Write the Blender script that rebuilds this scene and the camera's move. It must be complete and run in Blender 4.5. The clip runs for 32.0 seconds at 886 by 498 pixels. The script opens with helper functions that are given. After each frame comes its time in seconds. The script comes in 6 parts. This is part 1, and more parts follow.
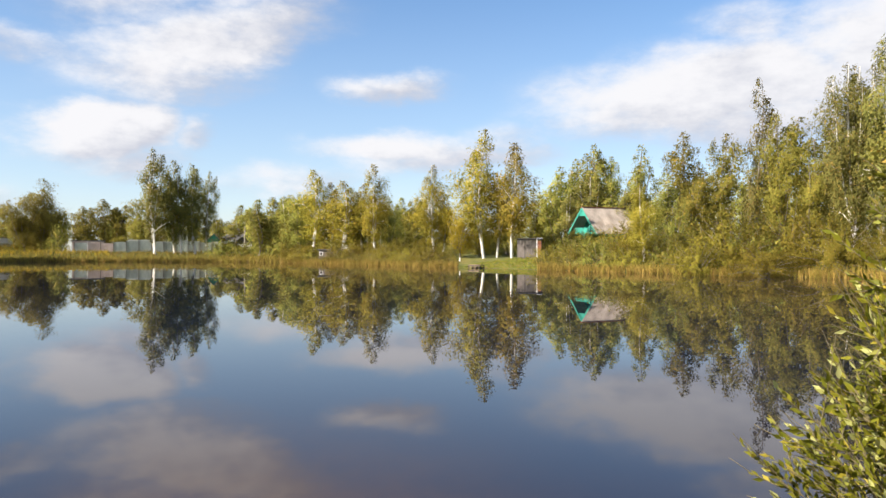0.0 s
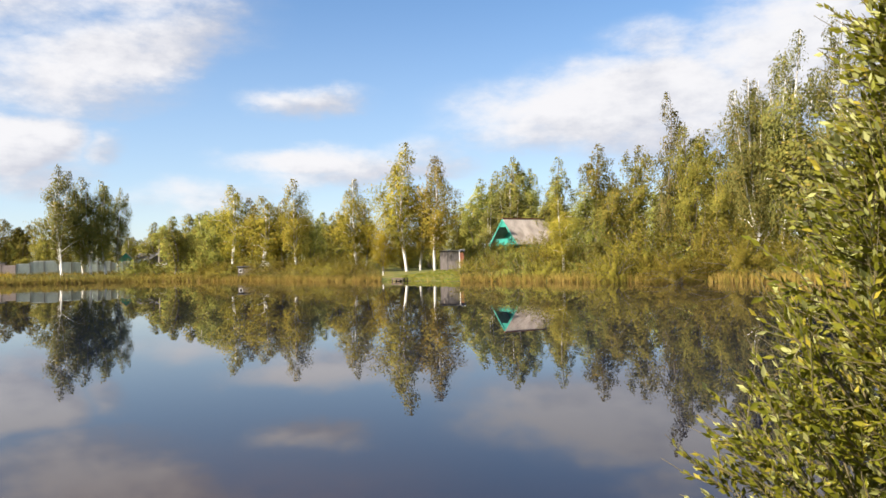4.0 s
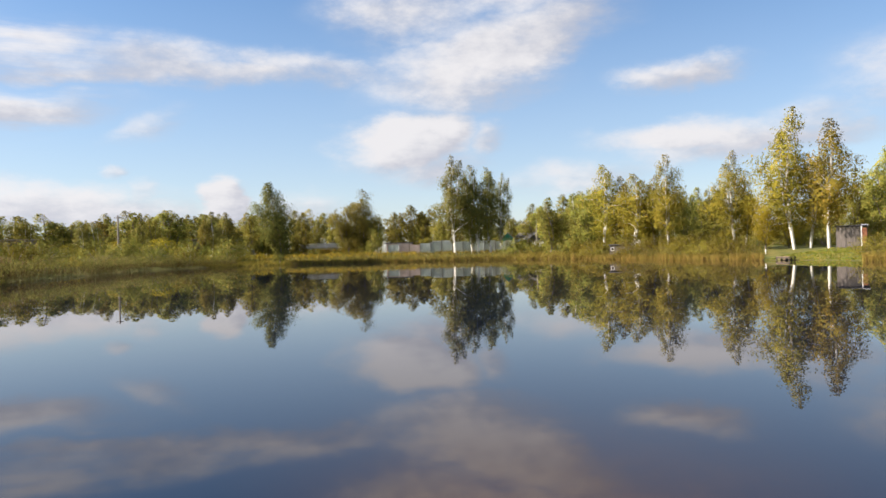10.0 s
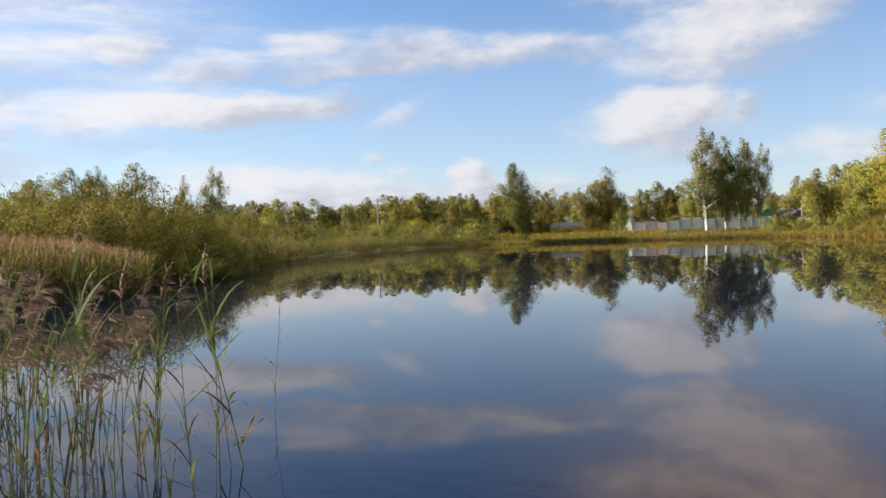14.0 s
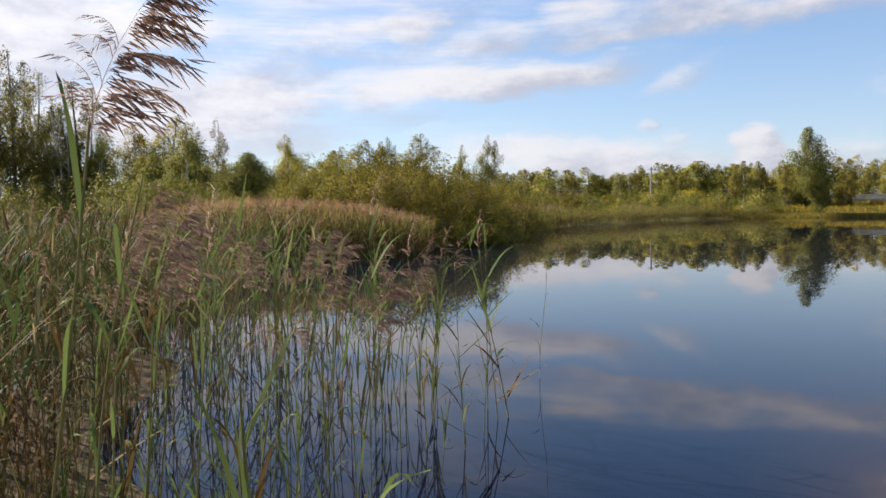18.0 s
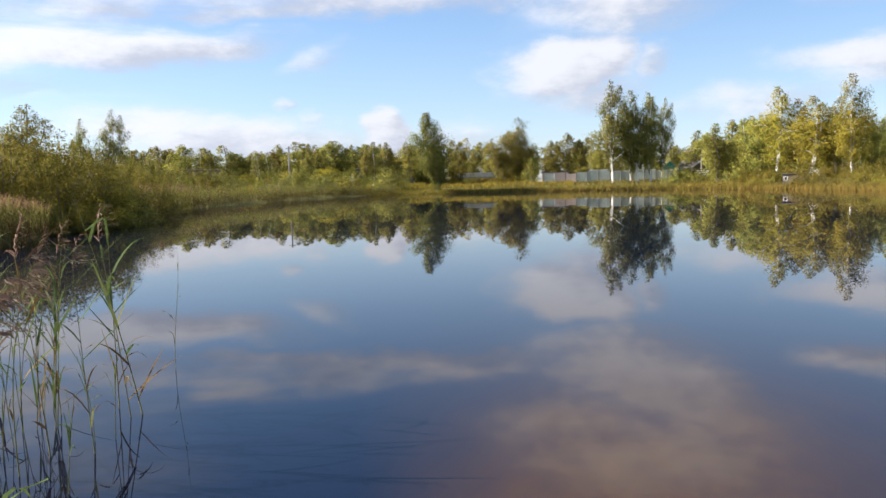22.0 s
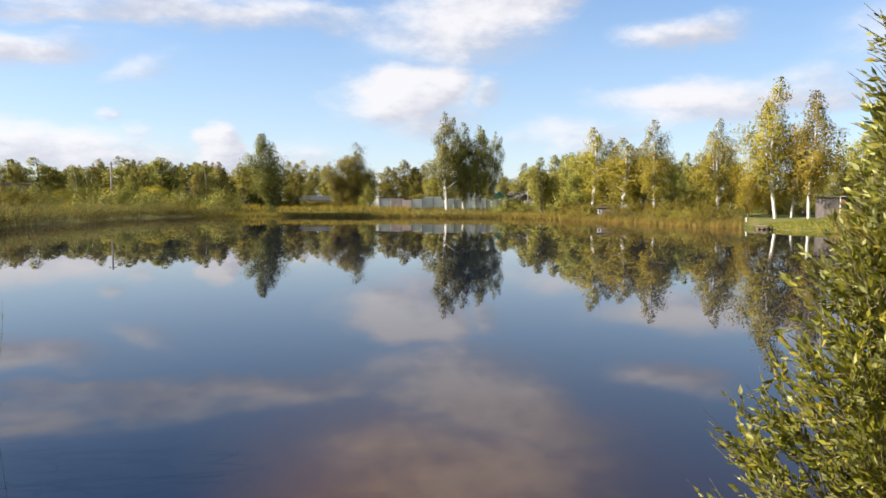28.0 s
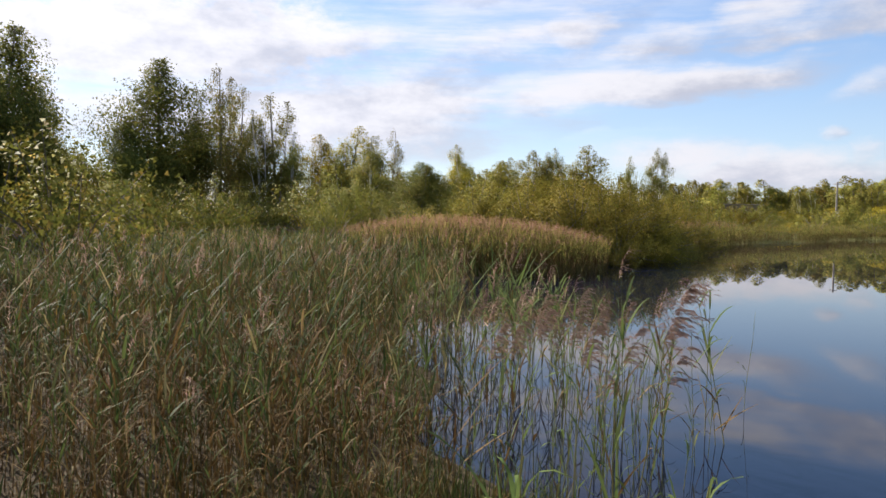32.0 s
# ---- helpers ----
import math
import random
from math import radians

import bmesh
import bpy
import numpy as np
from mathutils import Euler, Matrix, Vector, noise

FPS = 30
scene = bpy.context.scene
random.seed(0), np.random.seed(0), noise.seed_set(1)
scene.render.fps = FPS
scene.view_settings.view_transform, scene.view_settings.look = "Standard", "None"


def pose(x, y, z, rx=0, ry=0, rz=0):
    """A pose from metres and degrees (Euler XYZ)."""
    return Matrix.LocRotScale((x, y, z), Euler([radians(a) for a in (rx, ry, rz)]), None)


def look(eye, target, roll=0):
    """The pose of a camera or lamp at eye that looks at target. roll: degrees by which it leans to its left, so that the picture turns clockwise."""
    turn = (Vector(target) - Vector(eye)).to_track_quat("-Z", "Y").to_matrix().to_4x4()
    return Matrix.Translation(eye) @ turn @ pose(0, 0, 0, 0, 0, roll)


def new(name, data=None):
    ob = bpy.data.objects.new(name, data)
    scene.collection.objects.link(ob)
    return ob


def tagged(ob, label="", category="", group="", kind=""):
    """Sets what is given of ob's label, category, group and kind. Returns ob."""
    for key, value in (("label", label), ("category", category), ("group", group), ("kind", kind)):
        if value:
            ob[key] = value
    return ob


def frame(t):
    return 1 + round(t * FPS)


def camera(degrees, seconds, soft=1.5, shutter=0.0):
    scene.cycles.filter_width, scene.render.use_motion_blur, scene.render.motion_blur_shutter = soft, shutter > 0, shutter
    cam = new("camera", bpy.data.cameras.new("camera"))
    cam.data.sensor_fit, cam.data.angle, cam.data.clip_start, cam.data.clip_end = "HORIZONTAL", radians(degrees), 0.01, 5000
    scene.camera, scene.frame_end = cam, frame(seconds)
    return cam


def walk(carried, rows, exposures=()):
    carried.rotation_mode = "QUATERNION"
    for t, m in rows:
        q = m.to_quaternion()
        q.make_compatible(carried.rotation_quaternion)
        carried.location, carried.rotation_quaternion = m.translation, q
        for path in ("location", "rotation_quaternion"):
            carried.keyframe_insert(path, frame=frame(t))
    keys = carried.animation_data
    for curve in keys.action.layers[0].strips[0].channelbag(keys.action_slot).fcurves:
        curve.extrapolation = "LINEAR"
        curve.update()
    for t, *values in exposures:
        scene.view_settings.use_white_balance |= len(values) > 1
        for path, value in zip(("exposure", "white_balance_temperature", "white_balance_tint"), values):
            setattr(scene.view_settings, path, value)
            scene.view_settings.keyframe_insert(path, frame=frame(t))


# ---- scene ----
cam = camera(62.17, 32.0, soft=1.6)
SKY_STRENGTH = 0.072
PATH = [
    (0.0, pose(-0.200, 0.100, 1.470, 90.26, -0.13, -0.14)),
    (0.5, pose(-0.206, 0.100, 1.470, 91.08, -0.59, -3.49)),
    (1.0, pose(-0.213, 0.100, 1.470, 91.63, -0.57, -6.41)),
    (1.5, pose(-0.219, 0.100, 1.470, 91.98, -0.11, -8.76)),
    (2.0, pose(-0.226, 0.100, 1.470, 91.95, 0.14, -10.76)),
    (2.5, pose(-0.232, 0.100, 1.470, 91.55, 0.51, -10.73)),
    (4.5, pose(-0.258, 0.110, 1.470, 91.28, 1.30, -3.56)),
    (5.0, pose(-0.264, 0.120, 1.470, 91.34, 1.38, -0.67)),
    (5.5, pose(-0.270, 0.130, 1.470, 91.10, 1.68, 2.25)),
    (6.0, pose(-0.277, 0.140, 1.523, 91.12, 1.30, 4.84)),
    (6.5, pose(-0.286, 0.163, 1.510, 91.15, 1.36, 6.77)),
    (7.0, pose(-0.283, 0.174, 1.501, 90.87, 1.49, 8.81)),
    (7.5, pose(-0.277, 0.180, 1.494, 90.97, 1.12, 11.23)),
    (8.0, pose(-0.265, 0.179, 1.477, 90.88, 1.29, 13.92)),
    (9.0, pose(-0.225, 0.161, 1.395, 90.64, 1.26, 18.01)),
    (10.0, pose(-0.216, 0.155, 1.474, 90.20, 1.45, 22.24)),
    (11.0, pose(-0.202, 0.118, 1.491, 90.12, 1.38, 26.74)),
    (12.0, pose(-0.212, 0.112, 1.478, 89.47, 1.54, 32.06)),
    (12.5, pose(-0.206, 0.102, 1.449, 89.36, 1.72, 35.31)),
    (13.0, pose(-0.198, 0.095, 1.371, 89.01, 1.76, 37.89)),
    (13.5, pose(-0.185, 0.068, 1.425, 88.91, 2.63, 39.09)),
    (14.0, pose(-0.165, 0.035, 1.410, 89.12, 1.84, 41.04)),
    (14.5, pose(-0.132, 0.031, 1.435, 88.84, 1.69, 44.99)),
    (15.0, pose(-0.092, 0.012, 1.401, 88.72, 1.53, 49.27)),
    (15.5, pose(-0.076, 0.002, 1.441, 88.75, 1.30, 52.28)),
    (17.5, pose(-0.032, -0.009, 1.400, 87.71, 0.98, 61.83)),
    (18.0, pose(-0.041, -0.044, 1.407, 87.14, 0.70, 61.84)),
    (18.5, pose(-0.031, -0.073, 1.432, 86.81, 0.65, 60.56)),
    (19.0, pose(-0.016, -0.103, 1.406, 86.69, 0.61, 57.57)),
    (19.5, pose(0.020, -0.087, 1.459, 86.95, 0.55, 53.72)),
    (20.0, pose(0.053, -0.079, 1.477, 87.32, -0.42, 47.14)),
    (20.5, pose(0.088, -0.077, 1.482, 87.75, -1.05, 38.56)),
    (21.0, pose(0.127, -0.084, 1.483, 87.33, 0.43, 34.76)),
    (21.5, pose(0.170, -0.106, 1.485, 86.88, -1.27, 34.43)),
    (22.0, pose(0.217, -0.148, 1.490, 84.98, 1.35, 34.39)),
    (22.5, pose(0.272, -0.204, 1.516, 79.63, 0.03, 35.14)),
    (23.0, pose(0.340, -0.250, 1.588, 81.64, 3.07, 38.57)),
    (23.5, pose(0.409, -0.282, 1.552, 83.51, 0.30, 39.58)),
    (24.0, pose(0.490, -0.329, 1.563, 83.78, 2.39, 39.28)),
    (24.5, pose(0.572, -0.393, 1.614, 81.73, 1.32, 36.10)),
    (25.0, pose(0.654, -0.436, 1.736, 85.80, 0.75, 32.77)),
    (25.5, pose(0.692, -0.441, 1.674, 85.97, 0.39, 34.41)),
    (26.0, pose(0.718, -0.406, 1.761, 86.31, 0.59, 32.18)),
    (26.5, pose(0.711, -0.444, 1.642, 86.41, 0.31, 28.46)),
    (28.5, pose(1.060, -1.042, 1.910, 86.67, -0.43, 21.43)),
    (29.0, pose(1.070, -1.084, 1.883, 87.56, -0.04, 34.16)),
    (29.5, pose(0.990, -1.253, 1.886, 87.89, -0.12, 43.68)),
    (30.0, pose(0.993, -1.285, 1.890, 87.82, 0.36, 52.00)),
    (30.5, pose(0.989, -1.295, 1.892, 87.88, -0.73, 60.04)),
    (31.0, pose(0.962, -1.274, 1.889, 88.04, -0.87, 65.96)),
    (31.5, pose(1.032, -1.328, 1.896, 88.03, -0.87, 70.28)),
    (32.0, pose(1.105, -1.388, 1.905, 87.45, -1.17, 74.08)),
]
walk(cam, PATH, ((0.0, 1.35, 6590, 15), (6.0, 1.30, 6590, 15), (10.0, 1.20, 6640, 16), (14.0, 1.15, 6460, 16), (20.0, 1.17, 6460, 18), (22.5, 1.35, 6210, 15), (26.0, 1.35, 6330, 16), (28.5, 1.35, 6540, 16), (30.0, 1.25, 6390, 18), (32.0, 1.20, 6390, 18)))

# ---------- sky, sun ----------
SUN_YAW, SUN_EL = 118.0, 33.0      # degrees, yaw to the left of +y
world = bpy.data.worlds.new("sky")
scene.world = world
world.use_nodes = True


def wire(tree):
    """Short helpers to add and link nodes."""
    def add(kind, **inputs):
        n = tree.nodes.new(kind)
        for key, value in inputs.items():
            if key in n.bl_rna.properties and key not in n.inputs:
                if key == "operation":
                    n.operation = value
                elif key == "blend_type":
                    n.blend_type = value
                elif key == "data_type":
                    n.data_type = value
                elif key == "vector_type":
                    n.vector_type = value
                elif key == "interpolation_type":
                    n.interpolation_type = value
                elif key == "sky_type":
                    n.sky_type = value
        return n

    def put(n, i, value):
        if hasattr(value, "is_output"):
            tree.links.new(value, n.inputs[i])
        else:
            n.inputs[i].default_value = value

    def math_(op, a, b=0.0, c=None):
        n = add("ShaderNodeMath", operation=op)
        put(n, 0, a)
        put(n, 1, b)
        if c is not None:
            put(n, 2, c)
        return n.outputs[0]

    def mix_(fac, a, b, how="MIX"):
        n = add("ShaderNodeMix", data_type="RGBA", blend_type=how)
        put(n, 0, fac)
        put(n, 6, a)
        put(n, 7, b)
        return n.outputs[2]

    def noise_(vec, scale, detail=4.0, rough=0.55):
        n = add("ShaderNodeTexNoise")
        if vec is not None:
            put(n, 0, vec)
        n.inputs["Scale"].default_value = scale
        n.inputs["Detail"].default_value = detail
        n.inputs["Roughness"].default_value = rough
        return n

    def ramp_(fac, lo, hi, a=0.0, b=1.0, smooth=True):
        n = add("ShaderNodeMapRange", interpolation_type="SMOOTHSTEP" if smooth else "LINEAR")
        put(n, 0, fac)
        for i, v in enumerate((lo, hi, a, b)):
            n.inputs[i + 1].default_value = v
        return n.outputs[0]

    return add, put, math_, mix_, noise_, ramp_


# clouds: yaw, elevation, half width, half height, tilt (degrees), strength
CLOUDS_RIGHT = [
    (-20.3, 11.8, 10.7, 3.2, -4, 1.20), (-22.8, 9.7, 8.2, 2.6, 2, 0.90), (-22.8, 16.3, 4.1, 1.9, -1, 0.60), (-33.1, 13.7, 7.7, 4.7, 2, 1.10),
    (4.1, 12.6, 4.2, 1.1, 1, 0.90), (3.1, 8.0, 5.8, 1.2, -0, 1.00), (-0.4, 7.2, 8.3, 1.3, -3, 0.80), (11.7, 5.2, 4.6, 1.2, -4, 0.60), (-4.1, 8.3, 4.2, 1.7, -8, 0.60),
    (17.4, 15.6, 8.9, 2.7, -19, 0.95), (20.9, 12.9, 6.6, 1.8, -2, 0.75), (24.7, 18.1, 6.1, 2.6, 3, 0.60), (18.1, 20.7, 9.2, 2.6, 1, 0.80),
    (24.8, 8.7, 4.3, 2.1, -13, 1.50), (22.9, 6.7, 3.9, 1.4, -2, 0.70), (18.7, 8.7, 1.7, 1.4, -25, 0.70),
]
CLOUDS_LEFT = [
    (43.5, 14.2, 5.4, 1.5, 2, 0.75), (33.8, 13.4, 6.3, 0.9, 2, 0.60), (50.3, 14.7, 4.7, 1.7, -3, 0.70), (39.0, 4.2, 1.5, 1.3, -8, 1.70), (46.2, 6.0, 0.9, 0.5, -9, 0.50),
    (44.5, 4.7, 1.3, 0.8, -10, 0.60), (44.0, 9.6, 2.6, 1.0, -25, 0.42), (45.2, 3.5, 3.8, 1.1, -3, 0.70), (33.3, 4.0, 3.9, 0.9, 0, 0.50), (64.7, 14.0, 2.8, 1.7, -7, 0.70),
    (58.2, 13.2, 5.3, 1.2, -9, 0.62), (57.0, 9.8, 7.7, 1.4, -8, 1.00), (63.3, 9.7, 5.4, 2.1, -3, 0.80), (46.6, 14.2, 8.1, 1.1, -3, 0.70), (32.5, 14.0, 8.6, 1.0, 3, 0.60),
    (43.3, 9.2, 2.1, 0.9, -17, 0.40), (57.1, 4.6, 6.2, 1.4, 2, 0.80), (51.4, 3.4, 5.6, 1.3, -0, 0.90), (44.5, 3.6, 3.1, 1.0, -7, 0.60), (59.3, 9.8, 11.2, 1.5, -6, 1.05),
    (79.0, 7.7, 9.4, 2.4, -7, 0.90), (74.7, 12.7, 10.2, 1.9, -6, 0.70), (41.8, 13.4, 12.8, 1.0, 1, 0.75), (49.6, 3.6, 8.9, 1.3, -0, 0.85),
    (63.6, 14.8, 3.4, 1.3, -4, 0.60), (95.2, 12.3, 12.9, 3.4, -3, 1.25), (85.8, 12.2, 8.8, 1.7, -10, 0.90), (88.5, 7.2, 15.0, 3.0, -3, 0.95),
    (71.5, 12.5, 6.6, 1.7, -11, 0.60), (107.8, 6.3, 6.0, 5.2, -2, 1.10), (77.8, 5.9, 8.7, 1.7, -3, 0.70),
]

wt = world.node_tree
wt.nodes.clear()
add, put, math_, mix_, noise_, ramp_ = wire(wt)
sky = add("ShaderNodeTexSky", sky_type="NISHITA")
sky.sky_type = "NISHITA"
sky.sun_disc = False
sky.sun_elevation = radians(SUN_EL)
sky.sun_rotation = radians(-SUN_YAW)
sky.air_density, sky.dust_density, sky.ozone_density = 1.0, 0.25, 2.0
geo = add("ShaderNodeTexCoord")
sep = add("ShaderNodeSeparateXYZ")
put(sep, 0, geo.outputs["Generated"])
yaw = math_("MULTIPLY", math_("ARCTAN2", math_("MULTIPLY", sep.outputs[0], -1.0), sep.outputs[1]), 57.29578)
elev = math_("MULTIPLY", math_("ARCSINE", sep.outputs[2]), 57.29578)
flat = add("ShaderNodeCombineXYZ")
put(flat, 0, yaw)
put(flat, 1, elev)
rough = add("ShaderNodeVectorMath", operation="MULTIPLY")
put(rough, 0, flat.outputs[0])
rough.inputs[1].default_value = (0.085, 0.17, 1.0)
n1 = noise_(rough.outputs[0], 1.0, 6.0, 0.6)
n2 = noise_(rough.outputs[0], 3.1, 5.0, 0.62)
n3 = noise_(rough.outputs[0], 0.55, 4.0, 0.5)
# long wisps that rise to the right, and the fine ripples of high cloud near the sun
wisp = add("ShaderNodeMapping")
put(wisp, 0, flat.outputs[0])
wisp.inputs[2].default_value = (0, 0, radians(7))
wisp.inputs[3].default_value = (0.05, 0.42, 1.0)
n4 = noise_(wisp.outputs[0], 1.0, 6.0, 0.62)
n5 = noise_(rough.outputs[0], 7.0, 4.0, 0.6)
warp = add("ShaderNodeVectorMath", operation="MULTIPLY_ADD")
put(warp, 0, n1.outputs["Color"])
warp.inputs[1].default_value = (8.0, 4.2, 0.0)
shift = add("ShaderNodeVectorMath", operation="ADD")
put(shift, 0, flat.outputs[0])
shift.inputs[1].default_value = (-4.0, -2.1, 0.0)
put(warp, 2, shift.outputs[0])
cover, weight, side = None, None, None
for a, e, w, h, tilt, strength in CLOUDS_RIGHT + CLOUDS_LEFT:
    m = add("ShaderNodeMapping", vector_type="TEXTURE")
    put(m, 0, warp.outputs[0])
    m.inputs[1].default_value = (a, e, 0)
    m.inputs[2].default_value = (0, 0, radians(tilt))
    m.inputs[3].default_value = (w, h, 1)
    length = add("ShaderNodeVectorMath", operation="LENGTH")
    put(length, 0, m.outputs[0])
    blob = ramp_(length.outputs["Value"], 1.75, 0.2, 0.0, strength)
    cover = blob if cover is None else math_("MAXIMUM", cover, blob)
    # how far towards the sunny upper edge of this cloud
    dot = add("ShaderNodeVectorMath", operation="DOT_PRODUCT")
    put(dot, 0, m.outputs[0])
    dot.inputs[1].default_value = (0.55, 0.75, 0.0)
    tilted = math_("MULTIPLY", blob, dot.outputs["Value"])
    weight = blob if weight is None else math_("ADD", weight, blob)
    side = tilted if side is None else math_("ADD", side, tilted)
# ragged edges and thin veils; scattered cloud goes on overhead and behind
streaky = math_("MULTIPLY", ramp_(yaw, 40.0, 52.0), ramp_(elev, 5.0, 8.0))
near_sun = math_("MULTIPLY", ramp_(yaw, 76.0, 88.0), ramp_(elev, 8.5, 11.0))
puffs = math_("MULTIPLY_ADD", n2.outputs["Fac"], 1.0, -0.5)
strands = math_("MULTIPLY_ADD", n4.outputs["Fac"], 2.2, -1.1)
ripples = math_("MULTIPLY_ADD", n5.outputs["Fac"], 2.6, -1.2)
ragged = math_("MULTIPLY_ADD", math_("SUBTRACT", strands, puffs), streaky, puffs)
ragged = math_("MULTIPLY_ADD", math_("SUBTRACT", ripples, ragged), math_("MULTIPLY", near_sun, 0.6), ragged)
overhead = math_("MULTIPLY", ramp_(elev, 30.0, 50.0), ramp_(n3.outputs["Fac"], 0.45, 0.7))
behind = math_("MULTIPLY", ramp_(math_("ABSOLUTE", math_("SUBTRACT", yaw, 30.0)), 85.0, 110.0), ramp_(n3.outputs["Fac"], 0.4, 0.65))
cover = math_("MAXIMUM", cover, math_("MULTIPLY", math_("MAXIMUM", overhead, behind), 0.8))
cover = math_("ADD", cover, math_("MULTIPLY", ragged, ramp_(cover, 0.05, 0.4)))
cloud = math_("MAXIMUM", ramp_(cover, 0.02, 0.95), math_("MULTIPLY", math_("MULTIPLY", streaky, ramp_(yaw, 48.0, 64.0)), ramp_(n4.outputs["Fac"], 0.34, 0.68, 0.12, 0.75)))
veil = ramp_(elev, 24.0, 0.0, 0.10, 0.55)
# lit tops and greyer, denser bases
sunny = math_("MULTIPLY", math_("DIVIDE", side, math_("ADD", weight, 0.05)), 0.22)
lit = ramp_(math_("ADD", sunny, math_("ADD", math_("MULTIPLY", n1.outputs["Fac"], 0.6), math_("MULTIPLY", n2.outputs["Fac"], 0.4))), 0.32, 0.62)
cloud_col = mix_(lit, (0.245, 0.266, 0.300, 1), (0.380, 0.394, 0.400, 1))
glow = ramp_(math_("ABSOLUTE", math_("SUBTRACT", yaw, SUN_YAW)), 85.0, 5.0, 0.95, 1.2)
boost = add("ShaderNodeVectorMath", operation="SCALE")
put(boost, 0, cloud_col)
put(boost, 3, glow)
blue = add("ShaderNodeVectorMath", operation="SCALE")
sat = add("ShaderNodeHueSaturation")
sat.inputs[1].default_value = 1.27
put(sat, 4, sky.outputs[0])
put(blue, 0, sat.outputs[0])
blue.inputs[3].default_value = SKY_STRENGTH
hazy = mix_(veil, blue.outputs[0], (0.245, 0.300, 0.365, 1))
final = mix_(cloud, hazy, boost.outputs[0])
bg = add("ShaderNodeBackground")
put(bg, 0, final)
bg.inputs[1].default_value = 1.0
wo = add("ShaderNodeOutputWorld")
put(wo, 0, bg.outputs[0])

sun = new("sun", bpy.data.lights.new("sun", "SUN"))
sun.data.energy, sun.data.angle, sun.data.color = 5.0, radians(0.55), (1.0, 0.93, 0.80)
sa, se = radians(SUN_YAW), radians(SUN_EL)
sun_from = Vector((-math.sin(sa) * math.cos(se), math.cos(sa) * math.cos(se), math.sin(se)))
sun.matrix_basis = look(sun_from * 50, (0, 0, 0))
tagged(sun, "warm low morning sun", "sun", kind="structure")


# ---------- materials ----------
def material(name):
    m = bpy.data.materials.new(name)
    m.use_nodes = True
    m.node_tree.nodes.clear()
    return m, wire(m.node_tree)


def finish(m, tools, shader):
    add, put = tools[0], tools[1]
    out = add("ShaderNodeOutputMaterial")
    put(out, 0, shader)
    return m


def surface(name, dark, light, scale=4.0, rough=0.75, bump=0.3, stretch=(1, 1, 1), stain=None, metal=0.0, spec=0.4, by_object=0.0):
    """A plain worn surface: two scales of noise between two colours, with fine relief."""
    m, tools = material(name)
    add, put, math_, mix_, noise_, ramp_ = tools
    co = add("ShaderNodeTexCoord")
    sc = add("ShaderNodeVectorMath", operation="MULTIPLY")
    put(sc, 0, co.outputs["Object"])
    sc.inputs[1].default_value = stretch
    a, b = noise_(sc.outputs[0], scale, 6), noise_(sc.outputs[0], scale * 9, 4)
    f = math_("ADD", math_("MULTIPLY", a.outputs["Fac"], 0.65), math_("MULTIPLY", b.outputs["Fac"], 0.35))
    col = mix_(ramp_(f, 0.32, 0.66), (*dark, 1), (*light, 1))
    if stain:
        col = mix_(math_("MULTIPLY", ramp_(noise_(sc.outputs[0], scale * 0.4, 5).outputs["Fac"], 0.5, 0.68), 0.75), col, (*stain, 1))
    if by_object:
        info = add("ShaderNodeObjectInfo")
        hsv = add("ShaderNodeHueSaturation")
        put(hsv, 2, math_("MULTIPLY_ADD", info.outputs["Random"], by_object, 1.0 - by_object / 2))
        put(hsv, 4, col)
        col = hsv.outputs[0]
    p = add("ShaderNodeBsdfPrincipled")
    put(p, "Base Color", col)
    p.inputs["Roughness"].default_value, p.inputs["Metallic"].default_value = rough, metal
    p.inputs["Specular IOR Level"].default_value = spec
    bp = add("ShaderNodeBump")
    bp.inputs["Strength"].default_value, bp.inputs["Distance"].default_value = bump, 0.02
    put(bp, "Height", b.outputs["Fac"])
    put(p, "Normal", bp.outputs[0])
    return finish(m, tools, p.outputs[0])


def leafy(name, a, b, c, through_=0.35, rough=0.65, spread=0.22, gloss=0.03):
    """Leaves: each its own tint between three colours, each plant its own shade; light passes through."""
    m, tools = material(name)
    add, put, math_, mix_, noise_, ramp_ = tools
    g, info = add("ShaderNodeNewGeometry"), add("ShaderNodeObjectInfo")
    isl = g.outputs["Random Per Island"]
    col = mix_(isl, (*a, 1), (*b, 1))
    col = mix_(ramp_(isl, 0.8, 0.97), col, (*c, 1))
    co = add("ShaderNodeTexCoord")
    big = noise_(co.outputs["Object"], 1.6, 3)
    hsv = add("ShaderNodeHueSaturation")
    put(hsv, 0, math_("MULTIPLY_ADD", info.outputs["Random"], 0.022, 0.488))
    put(hsv, 2, math_("MULTIPLY_ADD", big.outputs["Fac"], 0.7, math_("MULTIPLY_ADD", info.outputs["Random"], spread, 0.65 - spread / 2)))
    put(hsv, 4, col)
    p = add("ShaderNodeBsdfPrincipled")
    put(p, "Base Color", hsv.outputs[0])
    p.inputs["Roughness"].default_value = rough
    p.inputs["Specular IOR Level"].default_value = gloss
    tr = add("ShaderNodeBsdfTranslucent")
    put(tr, 0, hsv.outputs[0])
    mx = add("ShaderNodeMixShader")
    mx.inputs[0].default_value = through_
    put(mx, 1, p.outputs[0])
    put(mx, 2, tr.outputs[0])
    return finish(m, tools, mx.outputs[0])


